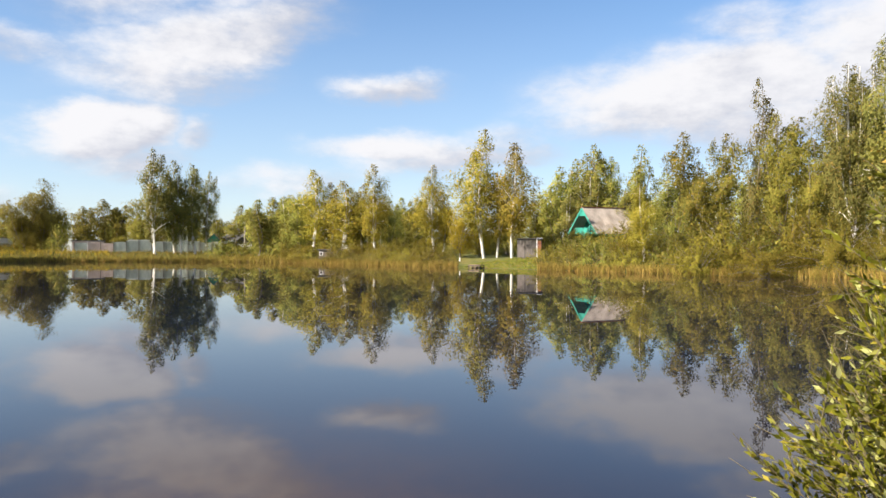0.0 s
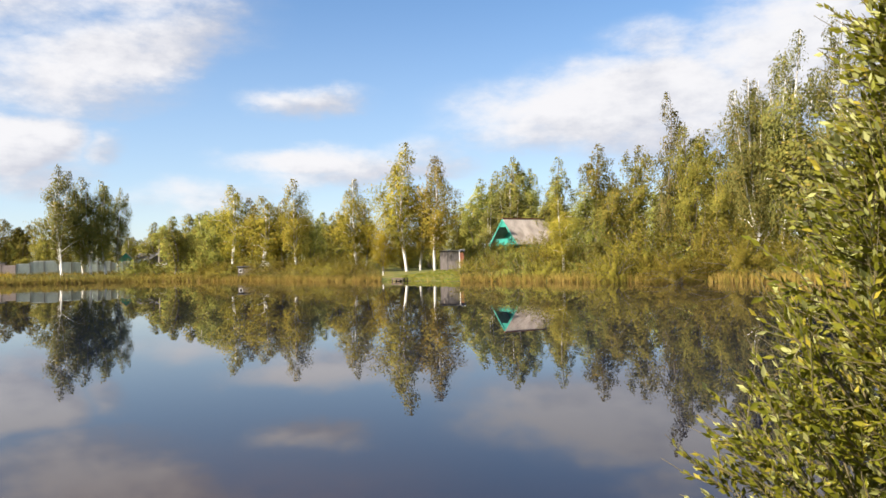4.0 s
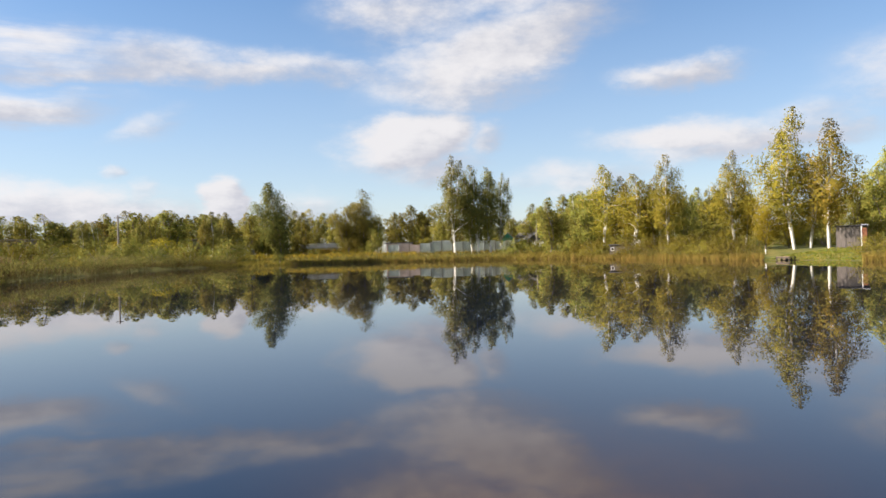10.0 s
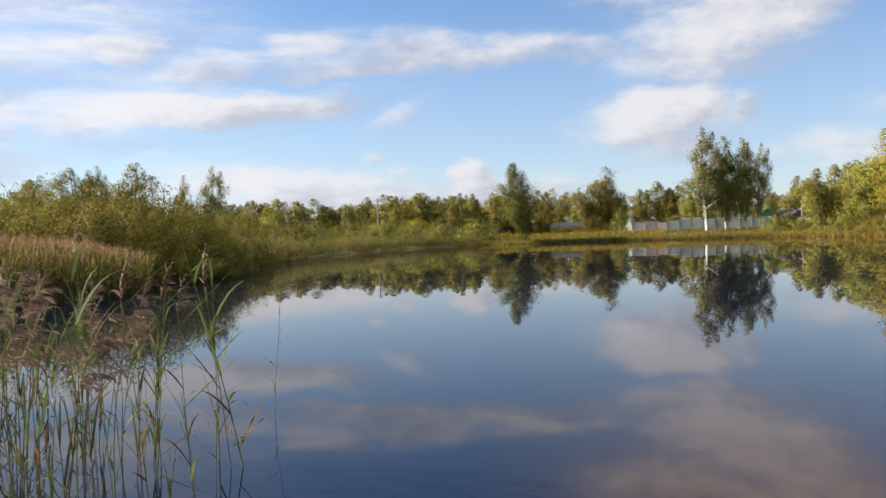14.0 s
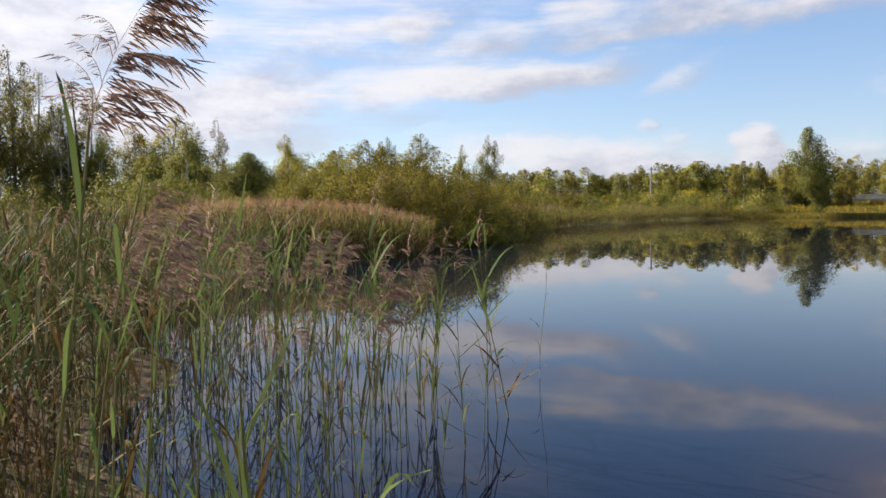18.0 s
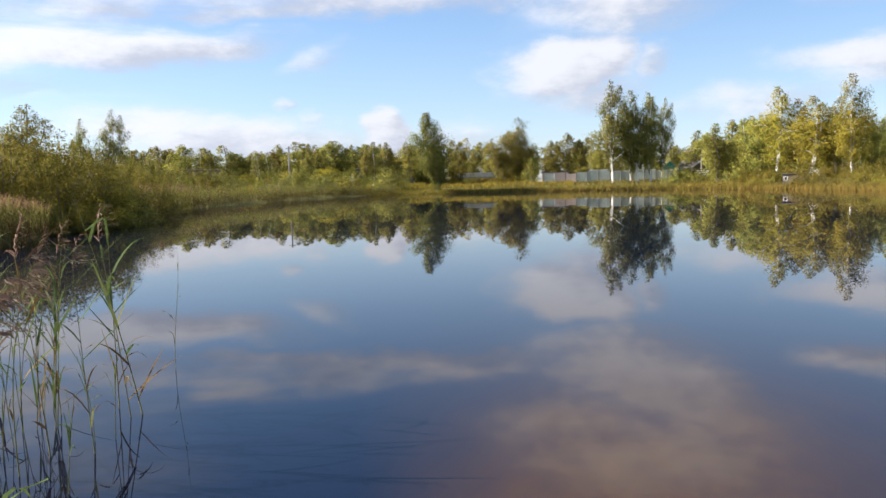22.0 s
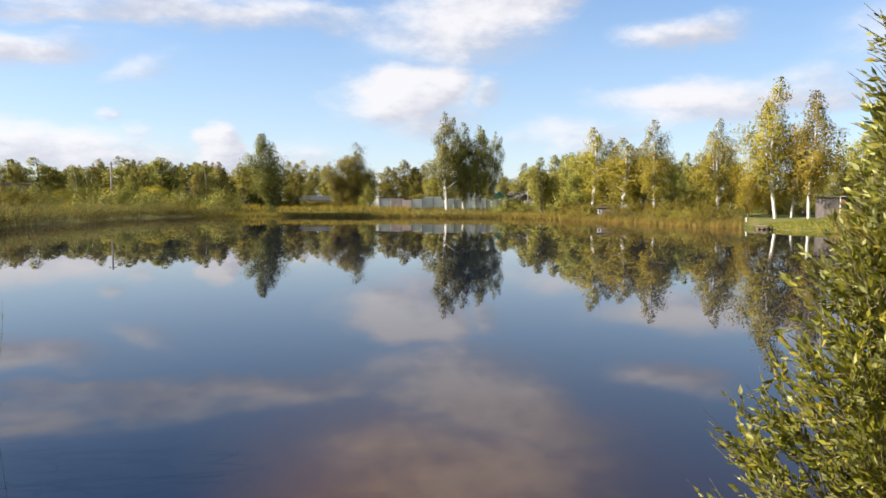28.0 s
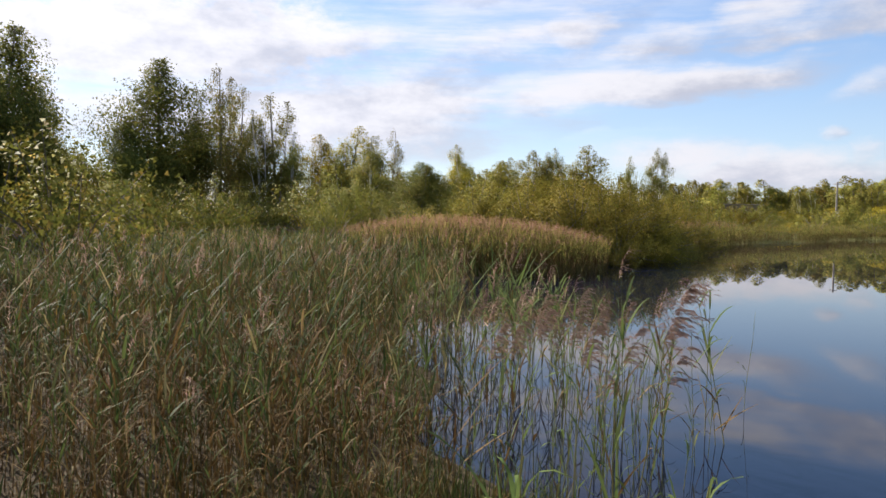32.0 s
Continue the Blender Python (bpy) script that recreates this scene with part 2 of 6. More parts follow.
LEAF = {
    "B": leafy("birch_leaves_turning", (0.228, 0.205, 0.032), (0.327, 0.267, 0.040), (0.454, 0.315, 0.048), 0.4, spread=0.42),
    "A": leafy("aspen_leaves", (0.197, 0.204, 0.045), (0.294, 0.286, 0.060), (0.425, 0.320, 0.073), 0.4, spread=0.42),
    "M": leafy("mixed_leaves", (0.158, 0.147, 0.029), (0.226, 0.196, 0.039), (0.324, 0.229, 0.044), 0.4, spread=0.42),
    "G": leafy("birch_leaves_green", (0.167, 0.173, 0.046), (0.251, 0.244, 0.063), (0.390, 0.302, 0.073), 0.4, spread=0.42),
    "C": leafy("alder_leaves", (0.117, 0.135, 0.033), (0.181, 0.188, 0.043), (0.259, 0.216, 0.048), 0.4, spread=0.42),
    "P": leafy("poplar_leaves", (0.151, 0.145, 0.043), (0.220, 0.188, 0.056), (0.302, 0.213, 0.068), 0.4, spread=0.42),
    "Y": leafy("yellow_leaves", (0.232, 0.192, 0.020), (0.339, 0.257, 0.027), (0.423, 0.289, 0.033), 0.4, spread=0.42),
    "W": leafy("willow_leaves", (0.138, 0.121, 0.019), (0.212, 0.171, 0.026), (0.264, 0.188, 0.038), 0.4, spread=0.42),
    "S": leafy("shrub_leaves", (0.138, 0.155, 0.031), (0.232, 0.221, 0.043), (0.376, 0.277, 0.062), 0.25),
    "R": leafy("olive_leaves", (0.154, 0.139, 0.031), (0.227, 0.188, 0.039), (0.297, 0.219, 0.054), 0.4, spread=0.42),
    "V": leafy("olive_willow_leaves", (0.157, 0.144, 0.023), (0.246, 0.207, 0.033), (0.339, 0.259, 0.047), 0.3),
    "O": leafy("orange_leaves", (0.301, 0.133, 0.028), (0.394, 0.195, 0.041), (0.421, 0.234, 0.041), 0.35),
}
REED_LEAF = leafy("reed_leaves", (0.036, 0.060, 0.016), (0.085, 0.112, 0.034), (0.270, 0.220, 0.095), 0.36, 0.6, gloss=0.05)
GREEN_REED = leafy("green_reed_leaves", (0.070, 0.112, 0.030), (0.140, 0.180, 0.055), (0.300, 0.280, 0.120), 0.35, gloss=0.04)
REED_OLD = leafy("old_reed_leaves", (0.080, 0.052, 0.018), (0.160, 0.104, 0.034), (0.300, 0.225, 0.100), 0.22, 0.7, gloss=0.03)
DRY_STEM = leafy("dry_reed_stems", (0.110, 0.066, 0.020), (0.240, 0.150, 0.042), (0.200, 0.160, 0.045), 0.15, 0.7, gloss=0.03)
PALE_STEM = leafy("pale_green_reed_stems", (0.150, 0.160, 0.055), (0.280, 0.245, 0.090), (0.200, 0.120, 0.055), 0.2, 0.6, gloss=0.05)
REED_STEM = leafy("reed_stems", (0.090, 0.092, 0.028), (0.185, 0.148, 0.050), (0.130, 0.070, 0.034), 0.15, 0.7, gloss=0.03)
PLUME = leafy("reed_plumes", (0.180, 0.118, 0.086), (0.270, 0.180, 0.132), (0.40, 0.31, 0.23), 0.45, 0.9, gloss=0.0)
# brighter, warmer copies of PLUME and REED_LEAF, with sunlight put into the colour
PLUME_LIT = leafy("lit_reed_plumes", (0.250, 0.140, 0.090), (0.350, 0.205, 0.135), (0.42, 0.29, 0.20), 0.5, 0.9, gloss=0.0)
BELT_LEAF_LIT = leafy("lit_reed_belt_leaves", (0.152, 0.160, 0.038), (0.246, 0.232, 0.058), (0.348, 0.261, 0.080), 0.5, gloss=0.0)
GRASS = leafy("bank_grass", (0.175, 0.158, 0.027), (0.290, 0.226, 0.042), (0.400, 0.250, 0.062), 0.2, gloss=0.0)
LAWN = leafy("lawn_grass", (0.120, 0.160, 0.024), (0.190, 0.215, 0.034), (0.260, 0.230, 0.050), 0.3, gloss=0.0)
SEDGE = leafy("ochre_sedge", (0.234, 0.168, 0.042), (0.312, 0.226, 0.062), (0.183, 0.173, 0.034), 0.2, gloss=0.0)
GOLD = leafy("goldenrod_flowers", (0.380, 0.250, 0.024), (0.420, 0.310, 0.034), (0.220, 0.200, 0.034), 0.3)
BARK_WHITE = surface("birch_bark", (0.50, 0.47, 0.42), (0.82, 0.79, 0.73), 3.0, 0.8, 0.3, (1, 1, 0.6), (0.06, 0.05, 0.045))
BARK_GREY = surface("grey_bark", (0.10, 0.085, 0.065), (0.22, 0.19, 0.15), 4.0, 0.9, 0.5, (1, 1, 0.3))
BARK_TWIG = surface("willow_twig_bark", (0.09, 0.075, 0.035), (0.16, 0.13, 0.06), 20.0, 0.8, 0.2)


def ground_material():
    m, tools = material("bank_ground")
    add, put, math_, mix_, noise_, ramp_ = tools
    co = add("ShaderNodeTexCoord")
    sp = add("ShaderNodeSeparateXYZ")
    put(sp, 0, co.outputs["Object"])
    a, b, c = noise_(co.outputs["Object"], 0.12, 6), noise_(co.outputs["Object"], 1.3, 6), noise_(co.outputs["Object"], 22.0, 5)
    grass = mix_(ramp_(b.outputs["Fac"], 0.35, 0.65), (0.068, 0.084, 0.022, 1), (0.152, 0.144, 0.040, 1))
    grass = mix_(ramp_(a.outputs["Fac"], 0.5, 0.66), grass, (0.208, 0.160, 0.048, 1))
    sand = mix_(ramp_(c.outputs["Fac"], 0.3, 0.7), (0.12, 0.085, 0.045, 1), (0.20, 0.145, 0.08, 1))
    dim_mud = mix_(ramp_(b.outputs["Fac"], 0.3, 0.7), (0.030, 0.020, 0.014, 1), (0.055, 0.035, 0.022, 1))
    h = math_("ADD", sp.outputs[2], math_("MULTIPLY_ADD", b.outputs["Fac"], 0.35, -0.17))
    # dark wet litter under the reed bed at the near end
    litter = mix_(ramp_(c.outputs["Fac"], 0.35, 0.65), (0.034, 0.025, 0.013, 1), (0.085, 0.060, 0.028, 1))
    wet = math_("MULTIPLY", ramp_(sp.outputs[0], 0.4, -0.8), ramp_(sp.outputs[1], 16.0, 10.0))
    grass = mix_(wet, grass, litter)
    sand = mix_(wet, sand, litter)
    col = mix_(ramp_(h, -0.06, 0.04), sand, grass)
    # mud bed, painted darker with depth in place of light lost in water
    col = mix_(ramp_(h, -0.45, -1.25), col, dim_mud)
    p = add("ShaderNodeBsdfPrincipled")
    put(p, "Base Color", col)
    p.inputs["Roughness"].default_value = 0.95
    p.inputs["Specular IOR Level"].default_value = 0.15
    bp = add("ShaderNodeBump")
    bp.inputs["Strength"].default_value, bp.inputs["Distance"].default_value = 0.5, 0.05
    put(bp, "Height", c.outputs["Fac"])
    put(p, "Normal", bp.outputs[0])
    return finish(m, tools, p.outputs[0])


def water_material():
    """Still pond water: Fresnel mirror over an opaque body painted dark blue to brown."""
    m, tools = material("pond_water")
    add, put, math_, mix_, noise_, ramp_ = tools
    co = add("ShaderNodeTexCoord")
    fr = add("ShaderNodeFresnel")
    fr.inputs[0].default_value = 1.333
    gl = add("ShaderNodeBsdfGlossy")
    gl.inputs["Roughness"].default_value = 0.0
    gl.inputs["Color"].default_value = (0.98, 0.96, 0.95, 1)
    # brown painted on for sand seen through; dark blue elsewhere deepens the mirrored sky
    sand_tint = add("ShaderNodeAttribute")
    sand_tint.attribute_name = "sand_tint"
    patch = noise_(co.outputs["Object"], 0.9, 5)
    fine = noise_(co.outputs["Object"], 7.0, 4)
    amount = math_("MULTIPLY", sand_tint.outputs["Fac"], math_("ADD", math_("MULTIPLY", patch.outputs["Fac"], 0.9), math_("MULTIPLY_ADD", fine.outputs["Fac"], 0.5, 0.3)))
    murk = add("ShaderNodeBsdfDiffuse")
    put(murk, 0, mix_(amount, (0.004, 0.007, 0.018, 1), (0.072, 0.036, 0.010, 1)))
    mx = add("ShaderNodeMixShader")
    put(mx, 0, fr.outputs[0])
    put(mx, 1, murk.outputs[0])
    put(mx, 2, gl.outputs[0])
    return finish(m, tools, mx.outputs[0])


# ---------- mesh helpers ----------
def mesh_of(name, verts, faces, mat, smooth=False):
    """A mesh from arrays: faces is (n, 3) or (n, 4)."""
    verts, faces = np.asarray(verts, np.float32), np.asarray(faces, np.int32)
    me = bpy.data.meshes.new(name)
    k = faces.shape[1]
    me.vertices.add(len(verts))
    me.vertices.foreach_set("co", verts.ravel())
    me.loops.add(faces.size)
    me.loops.foreach_set("vertex_index", faces.ravel())
    me.polygons.add(len(faces))
    me.polygons.foreach_set("loop_start", np.arange(0, faces.size, k, dtype=np.int32))
    me.polygons.foreach_set("loop_total", np.full(len(faces), k, np.int32))
    if smooth:
        me.polygons.foreach_set("use_smooth", np.ones(len(faces), bool))
    me.update(calc_edges=True)
    me.validate()
    me.materials.append(mat)
    return me


def child(name, data, parent, label="", m=None):
    ob = new(name, data)
    ob.parent = parent
    if m is not None:
        ob.matrix_basis = m
    if label:
        tagged(ob, label)
    return ob


def tube(points, radii, sides=5):
    """Rings along a line of points."""
    pts = np.asarray(points, float)
    d = np.gradient(pts, axis=0)
    d /= np.linalg.norm(d, axis=1, keepdims=True) + 1e-9
    ref = np.where(np.abs(d[:, 2:3]) > 0.9, [[1.0, 0, 0]], [[0, 0, 1.0]])
    u = np.cross(d, ref)
    u /= np.linalg.norm(u, axis=1, keepdims=True) + 1e-9
    v = np.cross(d, u)
    a = np.arange(sides) * 2 * np.pi / sides
    ring = np.cos(a)[None, :, None] * u[:, None] + np.sin(a)[None, :, None] * v[:, None]
    verts = (pts[:, None] + ring * np.asarray(radii, float)[:, None, None]).reshape(-1, 3)
    i = np.arange(len(pts) - 1)[:, None] * sides
    j = np.arange(sides)[None]
    k = (j + 1) % sides
    faces = np.stack([i + j, i + k, i + k + sides, i + j + sides], -1).reshape(-1, 4)
    return verts, faces


def joined(pieces):
    verts, faces, n = [], [], 0
    for v, f in pieces:
        verts.append(v)
        faces.append(f + n)
        n += len(v)
    return np.concatenate(verts), np.concatenate(faces)


def leaf_quads(centres, size, rng, droop=0.0, narrow=0.6, facing=None, three=False):
    """Diamond leaves round the given centres, loosely turned to face outwards."""
    n = len(centres)
    if facing is None:
        facing = np.zeros((n, 3))
    nrm = facing + rng.normal(size=(n, 3)) * 0.55
    a = rng.normal(size=(n, 3))
    a[:, 2] -= droop
    a = np.cross(np.cross(nrm, a), nrm)
    a /= np.linalg.norm(a, axis=1, keepdims=True)
    b = np.cross(a, nrm)
    b /= np.linalg.norm(b, axis=1, keepdims=True)
    s = size * rng.uniform(0.6, 1.35, (n, 1))
    if three:
        verts = np.stack([centres - a * s, centres + b * s * narrow + a * s * 0.4, centres - b * s * narrow + a * s * 0.4], 1).reshape(-1, 3)
        return verts, np.arange(3 * n).reshape(n, 3)
    verts = np.stack([centres - a * s, centres + b * s * narrow, centres + a * s, centres - b * s * narrow], 1).reshape(-1, 3)
    return verts, np.arange(4 * n).reshape(n, 4)


def box(bm, size, at=(0, 0, 0), turn=None, bevel=0.0):
    m = Matrix.Translation(at) @ (turn or Matrix.Identity(4)) @ Matrix.Diagonal((*size, 1))
    vs = bmesh.ops.create_cube(bm, size=1, matrix=m)["verts"]
    if bevel:
        es = {e for v in vs for e in v.link_edges}
        bmesh.ops.bevel(bm, geom=list(es), offset=bevel, segments=1, affect="EDGES")


def part(name, bm, mat, parent, label=""):
    me = bpy.data.meshes.new(name)
    bm.to_mesh(me)
    bm.free()
    me.materials.append(mat)
    return child(name, me, parent, label)


# ---------- ground and water ----------
CENTRE = (-18.0, 45.0)
SHORE = [(-19.6, 4.8), (-15.0, 3.0), (-10.0, 1.2), (-5.0, 0.2), (-2.2, 0.5), (0.0, 1.35), (1.3, 2.5), (3.4, 4.8), (9.5, 12.0), (18.0, 24.0), (24.0, 34.0), (24.0, 42.0), (18.0, 48.0),
         (14.5, 52.5), (9.5, 60.0), (2.0, 70.0), (-6.0, 79.0), (-14.0, 92.0), (-24.0, 103.0), (-34.0, 108.0), (-48.0, 106.0), (-60.0, 104.0), (-70.0, 96.0), (-73.0, 80.0), (-69.0, 68.0),
         (-58.0, 53.0), (-49.5, 36.5), (-38.5, 26.5), (-28.3, 16.4), (-24.2, 11.2), (-21.0, 7.4)]
_p = np.array(SHORE) - CENTRE
_th, _r = np.arctan2(_p[:, 1], _p[:, 0]), np.hypot(_p[:, 0], _p[:, 1])
_o = np.argsort(_th)
_th, _r = _th[_o], _r[_o]


def shore_radius(th):
    th = (np.asarray(th) + np.pi) % (2 * np.pi) - np.pi
    r = np.interp(th, np.r_[_th[-1] - 2 * np.pi, _th, _th[0] + 2 * np.pi], np.r_[_r[-1], _r, _r[0]])
    return r + 0.35 * np.sin(th * 37) * np.sin(th * 11 + 1) + 0.2 * np.sin(th * 83 + 2)


def bank_height(d):
    """Height over the water, d metres out from its edge; below it inside."""
    d = np.asarray(d, float)
    out = 1.5 * (1 - np.exp(-np.maximum(d, 0) / 13.0))
    inn = -2.4 * (1 - np.exp(-np.maximum(-d, 0) / 20.0))
    return np.where(d > 0, out, inn)


def shore_distance(x, y):
    x, y = np.asarray(x) - CENTRE[0], np.asarray(y) - CENTRE[1]
    return np.hypot(x, y) - shore_radius(np.arctan2(y, x))


def ground_z(x, y):
    d = shore_distance(x, y)
    # the near end on the left is a low marsh
    marsh = np.clip((np.asarray(y) - 10.0) / 12.0, 0, 1)
    marsh = np.where(np.asarray(x) > -2.0, np.maximum(marsh, np.clip((np.asarray(x) + 2.0) / 3.0, 0, 1)), marsh)
    low = np.where(d > 0, 0.22 + 0.78 * marsh, 1.0)
    return low * bank_height(d) + np.where(d > 1, 0.08 * np.sin(np.asarray(x) * 0.7) * np.sin(np.asarray(y) * 0.6), 0.0)


th = np.linspace(-np.pi, np.pi, 720, endpoint=False)
rs = shore_radius(th)
rings = []
for s in (0.001, 0.3, 0.55, 0.7, 0.8, 0.86, 0.9, 0.93, 0.955, 0.975, 0.99, 1.0):
    rings.append(rs * s)
for d in (0.3, 0.7, 1.2, 1.8, 2.5, 3.5, 5, 7, 10, 14, 20, 30, 45, 70, 110, 180, 320, 700, 1600, 4000):
    rings.append(rs + d)
gx = np.concatenate([CENTRE[0] + r * np.cos(th) for r in rings])
gy = np.concatenate([CENTRE[1] + r * np.sin(th) for r in rings])
gv = np.stack([gx, gy, ground_z(gx, gy)], 1)
n = len(th)
i, j = np.arange(len(rings) - 1)[:, None] * n, np.arange(n)[None]
k = (j + 1) % n
gf = np.stack([i + j, i + n + j, i + n + k, i + k], -1).reshape(-1, 4)
ground = new("ground", mesh_of("ground", gv, gf, ground_material(), True))
tagged(ground, "grassy pond bank with a sandy edge and muddy bed", "ground", kind="structure")
wr = [rs * s for s in (0.001, 0.5, 0.7, 0.75, 0.8, 0.83, 0.86, 0.88, 0.9, 0.92, 0.94, 0.96, 0.98)] + [rs + 0.15]
wx = np.concatenate([CENTRE[0] + r * np.cos(th) for r in wr])
wy = np.concatenate([CENTRE[1] + r * np.sin(th) for r in wr])
i = np.arange(len(wr) - 1)[:, None] * n
wf = np.stack([i + j, i + n + j, i + n + k, i + k], -1).reshape(-1, 4)
wv = np.stack([wx, wy, np.zeros_like(wx)], 1)
wv = np.concatenate([wv, [[CENTRE[0], CENTRE[1], 0]]])
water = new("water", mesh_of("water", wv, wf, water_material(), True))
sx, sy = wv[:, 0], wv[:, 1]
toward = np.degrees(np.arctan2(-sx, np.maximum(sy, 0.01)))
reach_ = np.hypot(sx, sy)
# painted tint: fades with distance and yaw from the walk, not with depth
sand_tint_ = np.exp(-(reach_ / 5.3) ** 2.4) * np.clip((41 - toward) / 18, 0.02, 1) * np.clip((toward + 14) / 22, 0.3, 1)
water.data.attributes.new("sand_tint", "FLOAT", "POINT").data.foreach_set("value", sand_tint_.astype(np.float32))
tagged(water, "still brown pond water mirroring sky and trees", "water", kind="structure")

# ---------- trees and bushes ----------
# kind: height of the crown's foot, widest point, crown shape, limbs, leaves, leaf size (share of height), bark, upward lean of limbs, droop
KINDS = {
    "B": (0.17, 0.42, 1.9, 62, 6500, 0.0135, "white", 0.55, 0.5),
    "G": (0.12, 0.42, 2.4, 64, 6500, 0.0140, "white", 0.6, 0.4),
    "C": (0.03, 0.40, 2.2, 90, 12000, 0.0140, "grey", 0.6, 0.2),
    "A": (0.08, 0.46, 2.7, 58, 5600, 0.0150, "grey", 0.6, 0.2),
    "M": (0.06, 0.46, 2.7, 58, 5600, 0.0150, "grey", 0.55, 0.2),
    "P": (0.06, 0.42, 2.0, 52, 5000, 0.0135, "grey", 0.95, 0.0),
    "Y": (0.08, 0.45, 2.2, 48, 5000, 0.0170, "grey", 0.5, 0.2),
    "R": (0.08, 0.45, 2.6, 80, 13000, 0.0140, "grey", 0.5, 0.1),
    "W": (0.02, 0.40, 0.5, 70, 5200, 0.0290, "grey", 0.6, 0.0),
    "V": (0.02, 0.40, 0.5, 80, 6500, 0.0280, "grey", 0.6, 0.0),
    "S": (0.02, 0.40, 0.5, 60, 4200, 0.0320, "grey", 0.6, 0.0),
    "O": (0.05, 0.45, 0.5, 50, 3000, 0.0300, "grey", 0.6, 0.0),
}
TREE_NAME = {
    "B": ("birch_tree", "slender birch with white trunk and yellowing leaves", "tree"),
    "G": ("birch_tree", "tall green birch with a ragged narrow crown", "tree"),
    "C": ("alder_tree", "dense dark green alder with a pointed crown", "tree"),
    "A": ("aspen_tree", "dark green aspen at the edge of the wood", "tree"),
    "M": ("mixed_tree", "olive-green deciduous tree of the pond-side wood", "tree"),
    "P": ("poplar_tree", "tall thin poplar with sparse upright branches", "tree"),
    "Y": ("yellow_maple", "young tree with bright yellow-green leaves", "tree"),
    "R": ("round_willow_tree", "round olive willow tree on the far bank", "tree"),
    "W": ("willow_bush", "dense rounded willow bush on the pond bank", "bush"),
    "V": ("willow_bush", "large olive willow bush overhanging the water", "bush"),
    "S": ("shrub", "dark green shrub on the pond bank", "bush"),
    "O": ("orange_shrub", "small shrub with orange autumn leaves", "bush"),
}
_models = {}


